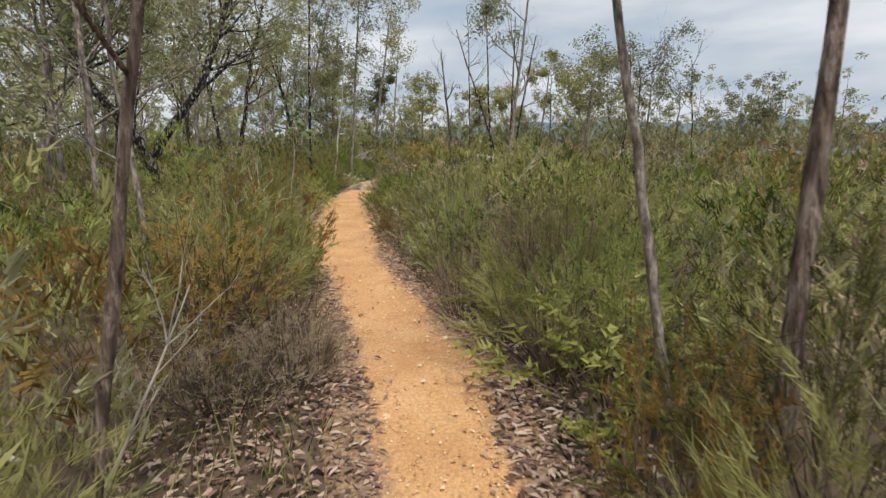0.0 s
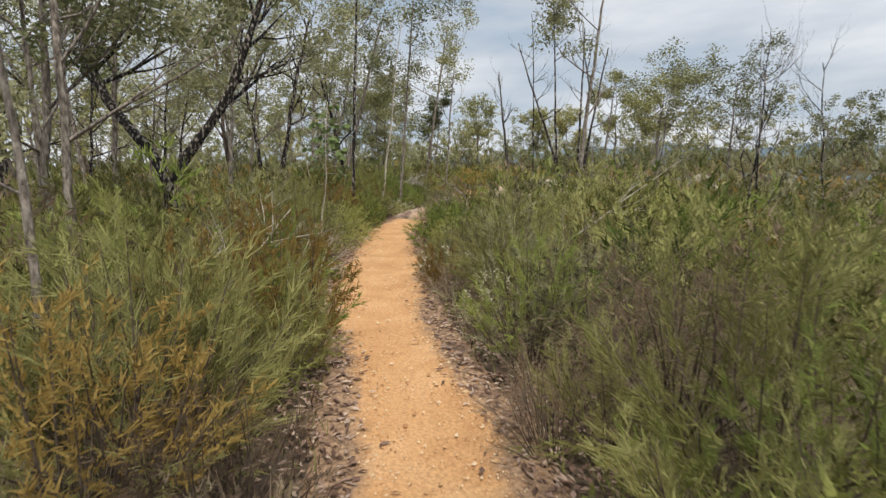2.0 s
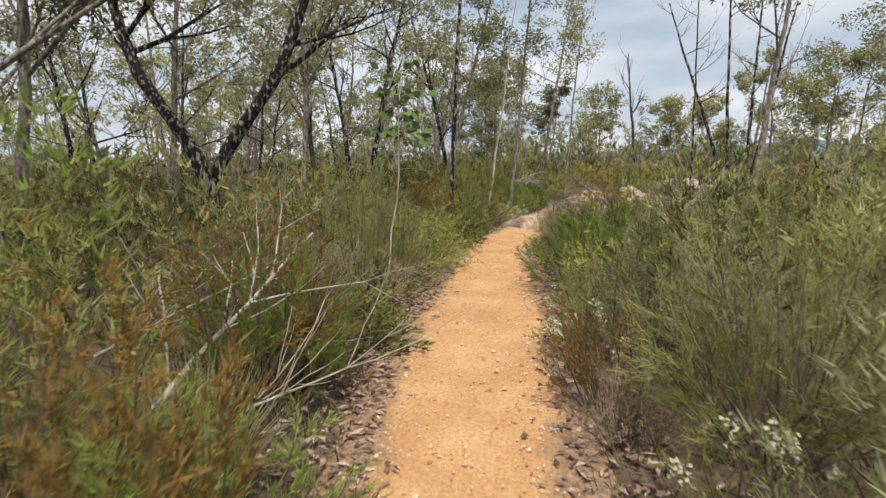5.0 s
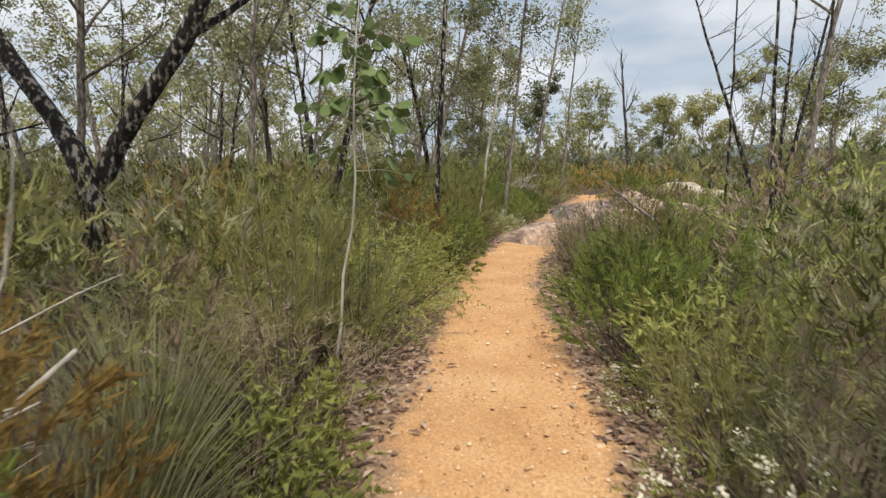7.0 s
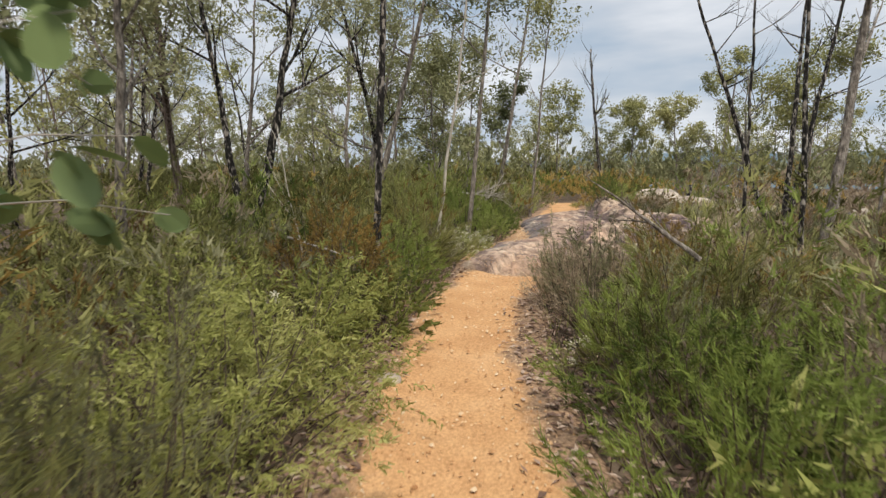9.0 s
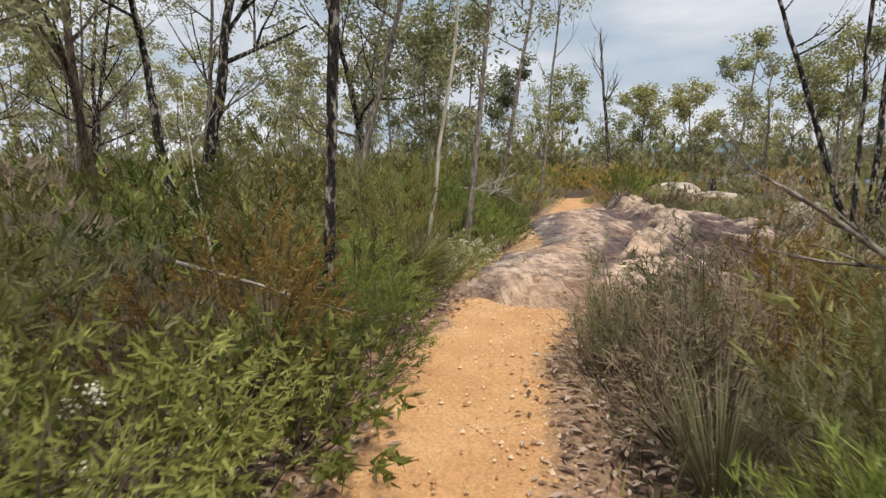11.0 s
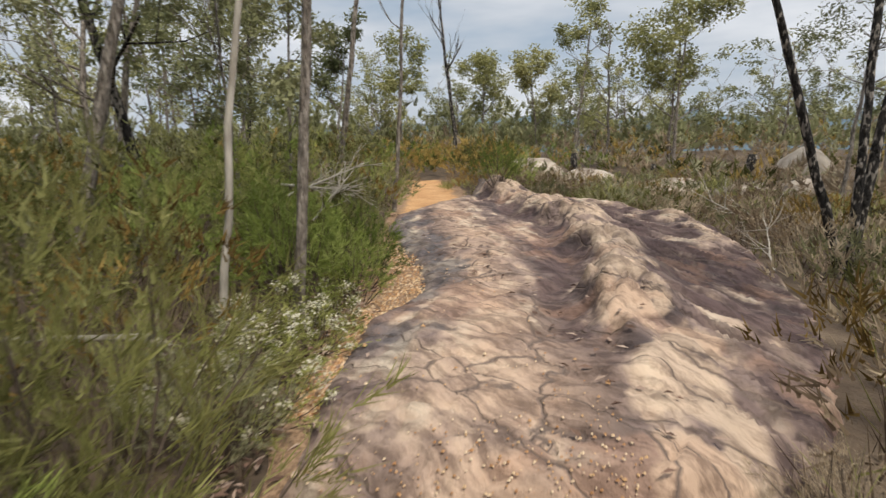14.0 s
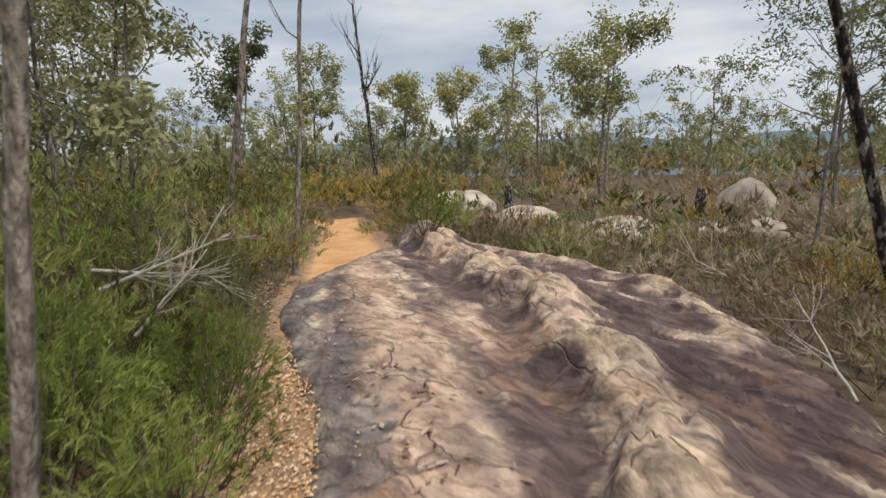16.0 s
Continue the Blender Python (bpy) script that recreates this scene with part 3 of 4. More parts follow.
# by the rock
tree("straight grey gum trunk beside the rock", -3.14, 18.8, (0.6, 0.3, 7.2), 0.072, M_BARK, crown_from=0.42, branches=8, depth=2, reach=0.16, leaf=(0.3, 34, 0.105, 0.036), wild=0.02, sides=12)
tree("pale slender trunk with a curve in it", -3.62, 18.5, (0.7, 0.3, 5.6), 0.05, M_DEAD, crown_from=0.4, branches=7, depth=2, reach=0.2, leaf=(0.28, 29, 0.095, 0.035), wild=0.06)
tree("grey gum with a leaning trunk", -3.5, 27.0, (1.2, 0.3, 7.6), 0.12, M_BARK, crown_from=0.5, branches=7, depth=2, reach=0.2, leaf=(0.3, 29, 0.116, 0.038), wild=0.04)
tree("blackened gum with three trunks from one foot", 2.2, 19.7, (-1.8, 0.35, 5.2), 0.085, M_BLACK, crown_from=0.5, branches=7, depth=2, reach=0.16, leaf=NONE, stems=(((0.3, 0.4, 5.6), 0.085), ((1.0, 0.5, 5.0), 0.09)), wild=0.05, sides=12)
tree("twisted black dead gum", 0.5, 37.0, (-0.5, 0.2, 6.8), 0.16, M_BLACK, crown_from=0.45, branches=6, depth=2, reach=0.25, leaf=NONE, wild=0.12, up=0.8)
tree("spreading gum with flat-topped leaf clumps", 6.7, 41.5, (0.9, 0.4, 6.6), 0.16, M_BARK, M_GUM_YELLOW, crown_from=0.45, branches=6, depth=2, reach=0.24, leaf=(0.48, 70, 0.17, 0.062), wild=0.07, up=0.5)
tree("rounded leafy gum beyond the boulders", 9.0, 36.0, (0.2, 0.2, 5.4), 0.12, M_BARK, M_GUM_YELLOW, crown_from=0.4, branches=10, depth=2, reach=0.28, leaf=(0.55, 57, 0.179, 0.072))
tree("leafy gum standing over low scrub", 9.5, 27.0, (0.3, 0.2, 5.0), 0.10, M_BARK, crown_from=0.4, branches=11, depth=2, reach=0.34, leaf=(0.45, 50, 0.137, 0.043))
tree("leafy gum standing over low scrub", 5.7, 23.9, (0.5, 0.2, 4.6), 0.07, M_BARK, crown_from=0.45, branches=10, depth=2, reach=0.32, leaf=(0.4, 46, 0.126, 0.043))

tree("leafy gum with hanging clumps over the scrub", -4.7, 23.9, (-0.3, 0.3, 4.1), 0.07, M_BARK, crown_from=0.25, branches=12, depth=2, reach=0.3, leaf=(0.3, 46, 0.12, 0.042))
tree("leafy gum with hanging clumps over the scrub", -5.3, 26.2, (-0.5, 0.3, 4.1), 0.05, M_BARK, crown_from=0.35, branches=11, depth=2, reach=0.28, leaf=(0.26, 44, 0.11, 0.04))

for x, y, h in ((-4.4, 38.0, 4.9), (-1.6, 41.0, 4.8), (2.6, 43.0, 4.6), (4.6, 40.0, 4.4), (-7.0, 34.0, 5.0)):
    tree("domed olive gum beyond the end of the trail", x, y, (random.uniform(-0.6, 0.6), 0.2, h), 0.1, M_BARK, (M_GUM, M_GUM_YELLOW)[y > 39], crown_from=0.4, branches=9, depth=2, reach=0.27, leaf=(0.4, 44, 0.16, 0.075), wild=0.08, up=0.9, sides=6, group="domed gum trees")

# far gums: a few shapes, many copies
random.seed(11)
FAR = []
for i in range(6):
    h = 4.2 + 0.6 * i
    FAR.append(tree(("distant grey gum with a spreading olive crown", "distant gum with a yellow-green crown")[i % 2], -30 + 9 * i, 52 + 3 * i, (random.uniform(-0.8, 0.8), 0.2, h), 0.09 + 0.01 * i, (M_BARK, M_BROWN, M_BARK)[i % 3],
                    (M_GUM, M_GUM_YELLOW)[i % 2], crown_from=0.2, branches=8, depth=1, reach=0.36, leaf=(0.44, 38, 0.2, 0.1), wild=0.14, sides=4, group="distant gum trees"))
for i in range(185):
    a = random.uniform(-1.05, 1.05)
    r = 24 + 44 * random.random() ** 0.8
    x, y = -2 + math.sin(a) * r, 12 + math.cos(a) * r
    if abs(x + 1.2) < 2.2 and y < 33 or (x > 0 and y < 31):
        continue
    if -11 < x < -1 and y < 46 and random.random() < 0.65:
        continue
    s = random.uniform(0.6, 1.1) * (1.2 if x < -11 else 0.8)
    o = copy_thing(random.choice(FAR), Matrix.LocRotScale((x, y, surface(x, y) - 0.05), Euler((0, 0, random.uniform(0, 6.28))), (s, s, s * random.uniform(0.9, 1.15))))
CLOSE = []
for i in range(4):
    CLOSE.append(tree(("bushy grey gum in the woodland", "blackened gum in the woodland")[i % 2], -9.5 - 1.5 * i, 6 + 6 * i, (random.uniform(-1.2, 1.2), 0.3, 5.4 + 0.5 * i), 0.12, (M_BARK, M_BLACK)[i % 2], (M_GUM, M_GUM_YELLOW)[i // 2],
                      crown_from=0.3, branches=9, depth=2, reach=0.30, leaf=(0.26, 40, 0.11, 0.045), wild=0.10, sides=6, group="woodland gum trees"))
for i in range(19):
    x, y = random.uniform(-16, -8.2), 3 + 27 * (i + random.random()) / 15
    if i >= 15:
        x, y = ((-5.9, 23.6), (-7.2, 25.0), (-6.2, 30.5), (-9.4, 22.0))[i - 15]
    s = random.uniform(0.85, 1.2)
    copy_thing(random.choice(CLOSE), Matrix.LocRotScale((x, y, surface(x, y) - 0.05), Euler((0, 0, random.uniform(0, 6.28))), (s, s, s)))

# ---- shrubs ----
def shrub_shapes(height, spread, stems, blades, size, width, fan=0.35, droop=0.0, flowers=0, sprig=0.12, lean=1.0):
    """Stems and foliage of one bush with its foot at the origin: stems, sprigs along them, needles along the sprigs."""
    wood, leaves, bloom = Shape(), Shape(), Shape()
    per = 8
    each = max(4, blades // (stems * per))
    for s in range(stems):
        turn, out = random.uniform(0, 2 * math.pi), min(1.2, math.sqrt(random.random()) * 1.15 * lean)
        h = height * random.uniform(0.7, 1.0) * (1 - 0.5 * out * out)
        foot = Vector((math.cos(turn), math.sin(turn), 0)) * random.uniform(0, spread * 0.3)
        tip = foot + Vector((math.cos(turn) * spread * out, math.sin(turn) * spread * out, h))
        bend = foot.lerp(tip, 0.5) + Vector((math.cos(turn), math.sin(turn), 0)) * 0.1 * spread + rnd(0.06 * height)
        pts = [foot, foot.lerp(bend, 0.5), bend, bend.lerp(tip, 0.5), tip]
        wood.tube([foot - Vector((0, 0, 0.06)), bend, tip], [0.008, 0.005, 0.002], 3)
        for q in range(per):
            u = 0.3 + 0.7 * ((q + random.random()) / per) ** 0.8
            k = min(3, int(u * 4))
            p = pts[k].lerp(pts[k + 1], u * 4 - k) + rnd(0.04)
            along = (pts[k + 1] - pts[k]).normalized()
            d = (along * 1.0 + rnd(1.0) + Vector((math.cos(turn) * 0.45, math.sin(turn) * 0.5, 0.35 - 1.3 * droop))).normalized() * sprig * random.uniform(0.6, 1.3)
            for b in range(each):
                at = p + d * random.random() ** 0.7 + rnd(0.012) + Vector((0, 0, -droop * 0.05 * random.random()))
                leaves.blade(at, (d.normalized() * 0.9 + rnd(fan * 2.2)).normalized() * size * random.uniform(0.55, 1.35), width * random.uniform(0.7, 1.3))
        if s < flowers:
            for _ in range(26):
                bloom.leaf(tip + rnd(0.04) + (bend - tip) * random.choice((0, 0, 0.15, 0.3)), rnd(1).normalized() * 0.034, 0.027)
    return wood, leaves, bloom


def shrub(name, label, mat, **how):
    wood, leaves, bloom = shrub_shapes(**how)
    ob = tagged(new(name, wood.mesh("stems", M_STEM)), label, "shrub", "heath shrubs along the trail")
    part = new("foliage", leaves.mesh("foliage", mat))
    part.parent = ob
    if bloom.v:
        part = tagged(new("flowers", bloom.mesh("flowers", M_FLOWER)), "small cream flowers", kind="stuff")
        part.parent = ob
    return ob


random.seed(5)
KINDS = {}
for key, name, label, mat, how in (
    ("broom", "heath_shrub", "wispy olive-green heath shrub with needle leaves", M_OLIVE, dict(height=1.1, spread=0.52, stems=28, blades=5400, size=0.075, width=0.0056, fan=0.28, sprig=0.17)),
    ("broom", "heath_shrub", "tall feathery olive shrub leaning over the trail", M_OLIVE, dict(height=1.25, spread=0.55, stems=28, blades=5400, size=0.095, width=0.005, fan=0.22, sprig=0.22)),
    ("green", "heath_shrub", "bright green needle-leaved shrub", M_GREEN, dict(height=1.0, spread=0.48, stems=28, blades=4900, size=0.064, width=0.0068, fan=0.3, sprig=0.15)),
    ("rust", "heath_shrub", "rust and yellow tinged heath shrub", M_RUST, dict(height=1.05, spread=0.5, stems=26, blades=4400, size=0.05, width=0.008, fan=0.35, sprig=0.15)),
    ("grey", "heath_shrub", "grey-green twiggy shrub with fine leaves", M_GREY, dict(height=1.05, spread=0.5, stems=30, blades=4600, size=0.052, width=0.007, fan=0.35, sprig=0.15)),
    ("dry", "dry_shrub", "half-dead brown twiggy shrub", M_DRY, dict(height=0.85, spread=0.48, stems=40, blades=3400, size=0.07, width=0.005, fan=0.35, sprig=0.17)),
    ("ferny", "wattle_shrub", "feathery light-green wattle with drooping fronds", M_FERNY, dict(height=0.95, spread=0.62, stems=30, blades=5600, size=0.042, width=0.010, droop=0.6, fan=0.45, sprig=0.26)),
    ("leafy", "leafy_shrub", "pale green broad-leaved low shrub", M_FERNY, dict(height=0.75, spread=0.4, stems=24, blades=1700, size=0.06, width=0.022, fan=0.5)),
    ("flower", "flowering_shrub", "pale green shrub with clusters of cream flowers", M_FERNY, dict(height=0.9, spread=0.45, stems=26, blades=2400, size=0.045, width=0.011, flowers=18)),
):
    KINDS.setdefault(key, []).append((name, label, mat, how))
PROTO = {}
for key, rows in KINDS.items():
    for name, label, mat, how in rows:
        for again in range(2 if key in ("broom", "grey") else 1):
            PROTO.setdefault(key, []).append([shrub(name, label, mat, **how), False])


def plant(key, x, y, height_scale, wide):
    entry = random.choice(PROTO[key])
    m = Matrix.LocRotScale((x, y, surface(x, y) - 0.02), Euler((random.uniform(-0.1, 0.1), random.uniform(-0.1, 0.1), random.uniform(0, 6.28))), (wide, wide, height_scale))
    if entry[1]:
        copy_thing(entry[0], m)
    else:
        entry[0].matrix_world = m
        entry[1] = True


def pick(x, y):
    """The kind of bush that grows at a place, in drifts."""
    v, w = fractal(x + 20, y, 0.35, 3), random.random()
    if off_trail(x, y) < 0.5 and w < 0.16:
        return "dry"
    if y > 15 and x > -1.2:
        return random.choice(("rust", "dry", "dry", "grey", "broom"))
    if v > 0.25:
        return random.choice(("rust", "broom", "broom", "grey", "broom"))
    if v < -0.3:
        return random.choice(("green", "green", "broom", "ferny"))
    if w < 0.5:
        return "broom"
    return random.choice(("grey", "broom", "green", "grey", "dry", "flower", "rust", "leafy"))


def cover(x, y, d):
    """How tall the scrub stands at a place, in metres (0: bare)."""
    tall = 1.06 + 0.42 * fractal(x, y, 0.42, 3)
    if x < lerp(y, TRAIL_LEFT):
        tall += 0.12
    if y > 14.2 and x > -1.9:
        tall *= 0.56 if y < 22 else 0.42
    elif y > 9.0 and x > -1.9:
        tall = max(tall, 1.0) * 1.12
    if y > 16.5 and x < -2:
        tall = max(tall, 0.95) * 1.02
    return tall * (0.55 + 0.45 * step(d, 0.1, 0.8))


random.seed(21)
count = 0
spots = []
y = 0.55
while y < 29.5:
    x = -7.5
    while x < 5.5:
        px, py = x + random.uniform(-0.24, 0.24), y + random.uniform(-0.24, 0.24)
        d = off_trail(px, py)
        side = abs(px - 0.5 * (lerp(py, TRAIL_LEFT) + lerp(py, TRAIL_RIGHT)))
        if d > 0.24 and off_rock(px, py) > 0.12 and not (py < 1.5 and abs(px) < 1.1) and not (py < 2.9 and -1.25 < px < 0):
            spots.append((px, py, d, side))
        x += 0.58
    y += 0.58
TUSSOCKS = ((-2.7, 8.2, 0.95), (-3.0, 8.75, 0.9), (-2.45, 7.9, 0.7), (-3.35, 13.7, 0.75), (-3.6, 14.2, 0.6), (-1.3, 13.4, 0.6), (-1.85, 5.6, 0.6), (-2.15, 6.6, 0.65), (-1.6, 4.8, 0.6), (0.7, 3.4, 0.5), (-0.85, 3.5, 0.45), (-3.1, 10.4, 0.45), (-0.9, 10.6, 0.4))
SPECIAL = (("ferny", -3.1, 11.2, 0.95, 0.85), ("ferny", -3.35, 11.9, 1.1, 0.95), ("ferny", -3.35, 12.6, 1.0, 0.8), ("ferny", -3.8, 11.4, 1.15, 1.1), ("ferny", -3.3, 10.6, 0.9, 0.8), ("rust", -2.5, 6.35, 1.1, 0.9), ("ferny", -2.05, 5.4, 1.0, 0.8), ("broom", -2.4, 5.0, 1.1, 0.95), ("broom", -2.3, 5.95, 1.0, 0.8), ("grey", -1.4, 14.35, 0.95, 0.65), ("dry", -1.3, 13.9, 1.0, 0.8), ("dry", -1.25, 15.05, 0.7, 0.7), ("grey", -1.0, 14.7, 1.0, 0.9), ("dry", -1.2, 15.6, 0.55, 0.65), ("dry", -0.95, 16.05, 0.4, 0.5), ("dry", -1.6, 14.6, 0.8, 0.5), ("dry", -1.52, 15.3, 0.55, 0.5), ("grey", -0.35, 9.4, 0.95, 0.9), ("grey", -0.5, 8.6, 0.85, 0.8), ("flower", -0.75, 9.0, 0.55, 0.6), ("grey", 0.05, 8.9, 1.05, 0.9), ("broom", -0.72, 12.4, 0.95, 0.85), ("broom", -0.55, 13.2, 0.95, 0.8), ("grey", -0.95, 13.15, 0.95, 0.7), ("green", -0.5, 11.4, 1.0, 0.85), ("rust", -0.85, 14.05, 0.95, 0.8), ("leafy", -0.55, 10.6, 1.1, 1.0), ("flower", -3.35, 17.5, 1.05, 1.0), ("flower", -3.1, 17.2, 0.9, 0.9), ("flower", -2.95, 18.1, 0.6, 0.6), ("leafy", -3.15, 13.35, 0.9, 0.9), ("leafy", -3.5, 13.0, 1.0, 0.9), ("green", -3.1, 13.9, 0.55, 0.7), ("dry", 0.85, 5.0, 1.2, 1.0), ("broom", 0.95, 4.3, 1.0, 0.85), ("dry", 0.5, 6.6, 1.15, 0.8), ("grey", 0.6, 5.8, 1.0, 0.8), ("dry", -1.2, 3.9, 0.8, 0.8), ("dry", -0.95, 3.25, 0.65, 0.7), ("rust", -1.7, 3.7, 1.0, 0.9), ("dry", -1.3, 3.0, 0.7, 0.8), ("dry", -0.5, 15.1, 0.7, 0.9), ("green", -1.15, 12.3, 0.85, 0.8), ("green", -0.95, 11.7, 0.8, 0.9), ("green", -1.0, 10.9, 0.9, 0.8), ("flower", -0.95, 10.1, 0.7, 0.8),
           ("flower", -1.3, 12.9, 0.55, 0.7), ("leafy", -2.75, 9.0, 0.75, 0.8), ("leafy", -2.5, 8.6, 0.55, 0.7), ("flower", -3.0, 18.72, 0.9, 0.85), ("flower", -3.3, 18.3, 0.85, 0.9), ("green", -2.75, 19.1, 0.72, 0.65), ("green", -2.72, 19.6, 0.78, 0.7), ("green", -2.75, 20.4, 0.8, 0.7), ("green", -3.2, 19.3, 0.95, 0.9), ("flower", -2.85, 18.45, 0.7, 0.6), ("grey", -3.2, 16.9, 0.7, 0.7), ("flower", -3.0, 18.0, 0.85, 0.9),
           ("rust", -3.9, 14.4, 1.0, 1.0), ("rust", -3.6, 13.6, 0.8, 1.0), ("flower", -3.7, 13.2, 1.0, 0.9), ("green", -3.1, 14.7, 0.7, 0.7), ("leafy", 0.95, 3.0, 0.9, 1.0), ("grey", 1.25, 2.7, 0.7, 0.8), ("broom", 0.8, 3.6, 0.9, 0.85), ("green", -0.35, 24.9, 0.9, 0.7), ("green", 0.1, 25.6, 0.8, 0.7))
for key, x, y, h, w in SPECIAL:
    plant(key, x, y, h, w * 1.15)
spots = [q for q in spots if not (16.8 < q[1] < 18.8 and -3.6 < q[0] < -2.4)]
spots = [q for q in spots if not (15.2 < q[1] < 16.3 and -1.15 < q[0] < 1.0)]
spots = [q for q in spots if all(math.hypot(q[0] - w[1], q[1] - w[2]) > 0.45 for w in SPECIAL)]
spots = [q for q in spots if all(math.hypot(q[0] - w[0], q[1] - w[1]) > 0.36 for w in TUSSOCKS if w[2] > 0.6)]
NEAR = [s for s in spots if s[2] < 1.2 and s[1] < 23][:290]
near_set = set(NEAR)
for px, py, d, side in NEAR:
    if count >= 296:
        break
    h = cover(px, py, d)
    if py > 14 and px > -1.4 and random.random() < 0.1:
        continue
    plant(pick(px, py), px, py, min(1.08, h * random.uniform(0.66, 1.26)), random.uniform(0.7, 1.15) * (0.55 if d < 0.42 else 0.8 if d < 0.6 else 1.0) * (0.8 if h < 0.6 else 1.0))
    count += 1



def thicket(name, label, mat, places, blades, size, width, stems=12):
    """Scrub that nobody could count, as one mesh."""
    leaves = Shape()
    for px, py, h, wide in places:
        z = surface(px, py)
        for b in range(blades // 8):
            turn, out = random.uniform(0, 6.283), math.sqrt(random.random())
            u = 1 - 0.7 * random.random() ** 2.2
            p = Vector((px + math.cos(turn) * out * wide, py + math.sin(turn) * out * wide, z + h * u * (1 - 0.6 * out * out)))
            d = (Vector((math.cos(turn) * out * 0.8, math.sin(turn) * out * 0.8, 0.95)) + rnd(0.6)).normalized()
            for k in range(8):
                leaves.blade(p + d * random.random() * size + rnd(0.25) * size, (d + rnd(0.55)).normalized() * size * random.uniform(0.5, 1.3), width * random.uniform(0.7, 1.3))
    tagged(new(name, leaves.mesh(name, mat)), label, "scrub", kind="stuff")


random.seed(31)
rest = [s for s in spots if s not in near_set]
mats = {"broom": M_OLIVE, "green": M_GREEN, "rust": M_RUST, "grey": M_GREY, "dry": M_DRY, "ferny": M_FERNY, "leafy": M_FERNY, "flower": M_GREY}
drifts = {}
for px, py, d, side in rest:
    if random.random() < 0.06:
        continue
    drifts.setdefault(pick(px, py), []).append((px, py, cover(px, py, d) * random.uniform(0.55, 1.25), random.uniform(0.42, 0.7)))
for key, places in drifts.items():
    random.shuffle(places)
    for part in range(4):
        thicket("heath_scrub", "dense waist-high heath scrub away from the trail", mats[key], places[part::4], 384, 0.11, 0.0175)
random.seed(33)
for name, mat, total in (("undergrowth", M_OLIVE, 14000), ("dry_undergrowth", M_DRY, 18000)):
    low = Shape()
    while total:
        px, py = random.uniform(-6.5, 4.5), random.uniform(0.8, 27)
        d = off_trail(px, py)
        if d < 0.14 + 0.1 * random.random() or off_rock(px, py) < 0.08 or random.random() > 1.25 - 0.2 * d:
            continue
        k = 0.45 + 0.55 * step(d, 0.1, 0.8)
        low.blade(Vector((px, py, surface(px, py) - 0.01)), (Vector((0, 0, 1)) + rnd(0.75)).normalized() * random.uniform(0.14, 0.42) * k, random.uniform(0.006, 0.014))
        total -= 1
    tagged(new(name, low.mesh(name, mat)), "low tangle of grass and twigs beneath the shrubs", "undergrowth", kind="stuff")
far = {}
for i in range(1500):
    a, r = random.uniform(-1.25, 1.25), 14 + 52 * random.random()
    px, py = -1.5 + math.sin(a) * r, 10 + math.cos(a) * r
    if (-7.7 < px < 5.7 and py < 29.8) or (off_trail(px, py) < 0.5 and py < 31):
        continue
    k = pick(px, py)
    far.setdefault("broom" if k in ("green", "ferny", "broom", "flower") and px < 3 else k, []).append((px, py, random.uniform(0.7, 1.25) * (0.48 if px > 0.5 and py < 34 else 1.0 + 0.9 * step(r, 28, 45)), random.uniform(0.5, 0.9)))
for key, places in far.items():
    thicket("distant_scrub", "distant olive and brown scrub under the gums", mats[key], places, 96, 0.24, 0.06)
ends = []
for i in range(110):
    px, py = random.uniform(-6.5, 5.0), random.uniform(29.0, 36.0)
    if (py > 31.2 or abs(px + 1.4) > 1.1) and (px < 0.5 or py > 32.5):
        ends.append((px, py, random.uniform(0.6, 1.15), random.uniform(0.5, 0.8)))
for part, mat in enumerate((M_OLIVE, M_GREEN, M_RUST)):
    thicket("heath_scrub", "olive heath scrub where the trail bends away", mat, ends[part::3], 300, 0.14, 0.026)
around = []
for i in range(420):
    a, r = random.uniform(1.25, 5.03), 5 + 26 * random.random()
    px, py = -1.5 + math.sin(a) * r, 10 + math.cos(a) * r
    if not (-7.7 < px < 5.7 and py > 0.3) and off_trail(px, py) > 0.5:
        around.append((px, py, random.uniform(0.7, 1.2), random.uniform(0.6, 1.0)))
thicket("outer_scrub", "olive heath scrub behind and beside the walk", M_OLIVE, around, 72, 0.22, 0.10)
under = []
for i in range(300):
    a, r = random.uniform(-1.2, 1.2), random.uniform(30, 62)
    px, py = -1.5 + math.sin(a) * r, 10 + math.cos(a) * r
    if py > 33 or px < -9 or px > 9:
        under.append((px, py, random.uniform(1.6, 3.0), random.uniform(0.9, 1.6)))
thicket("understorey", "distant thicket of young gums and wattles", M_GUM, under, 176, 0.34, 0.13)


# ---- grass, saplings, dead wood, stones ----
def tussock(x, y, height, spread, blades, mat=M_GREY):
    s = Shape()
    for _ in range(blades):
        turn, out = random.uniform(0, 6.283), random.uniform(0.1, 1.0)
        p = Vector((math.cos(turn), math.sin(turn), 0)) * 0.05
        a = way(turn, radians(80 - 35 * out))
        h = height * random.uniform(0.6, 1.1)
        q = p + a * h * 0.6
        r = q + (a * 0.7 + way(turn, -0.2) * 0.45 * out).normalized() * h * 0.45
        side = Vector((-math.sin(turn), math.cos(turn), 0)) * 0.003
        k = len(s.v)
        s.v += [p - side, p + side, q + side, q - side, r]
        s.f += [(k, k + 1, k + 2, k + 3), (k + 3, k + 2, k + 4)]
    ob = tagged(new("grass_tussock", s.mesh("grass_tussock", mat)), "tussock of long grey-green grass blades", "grass", "grass tussocks")
    ob.location = (x, y, surface(x, y) - 0.01)
    return ob


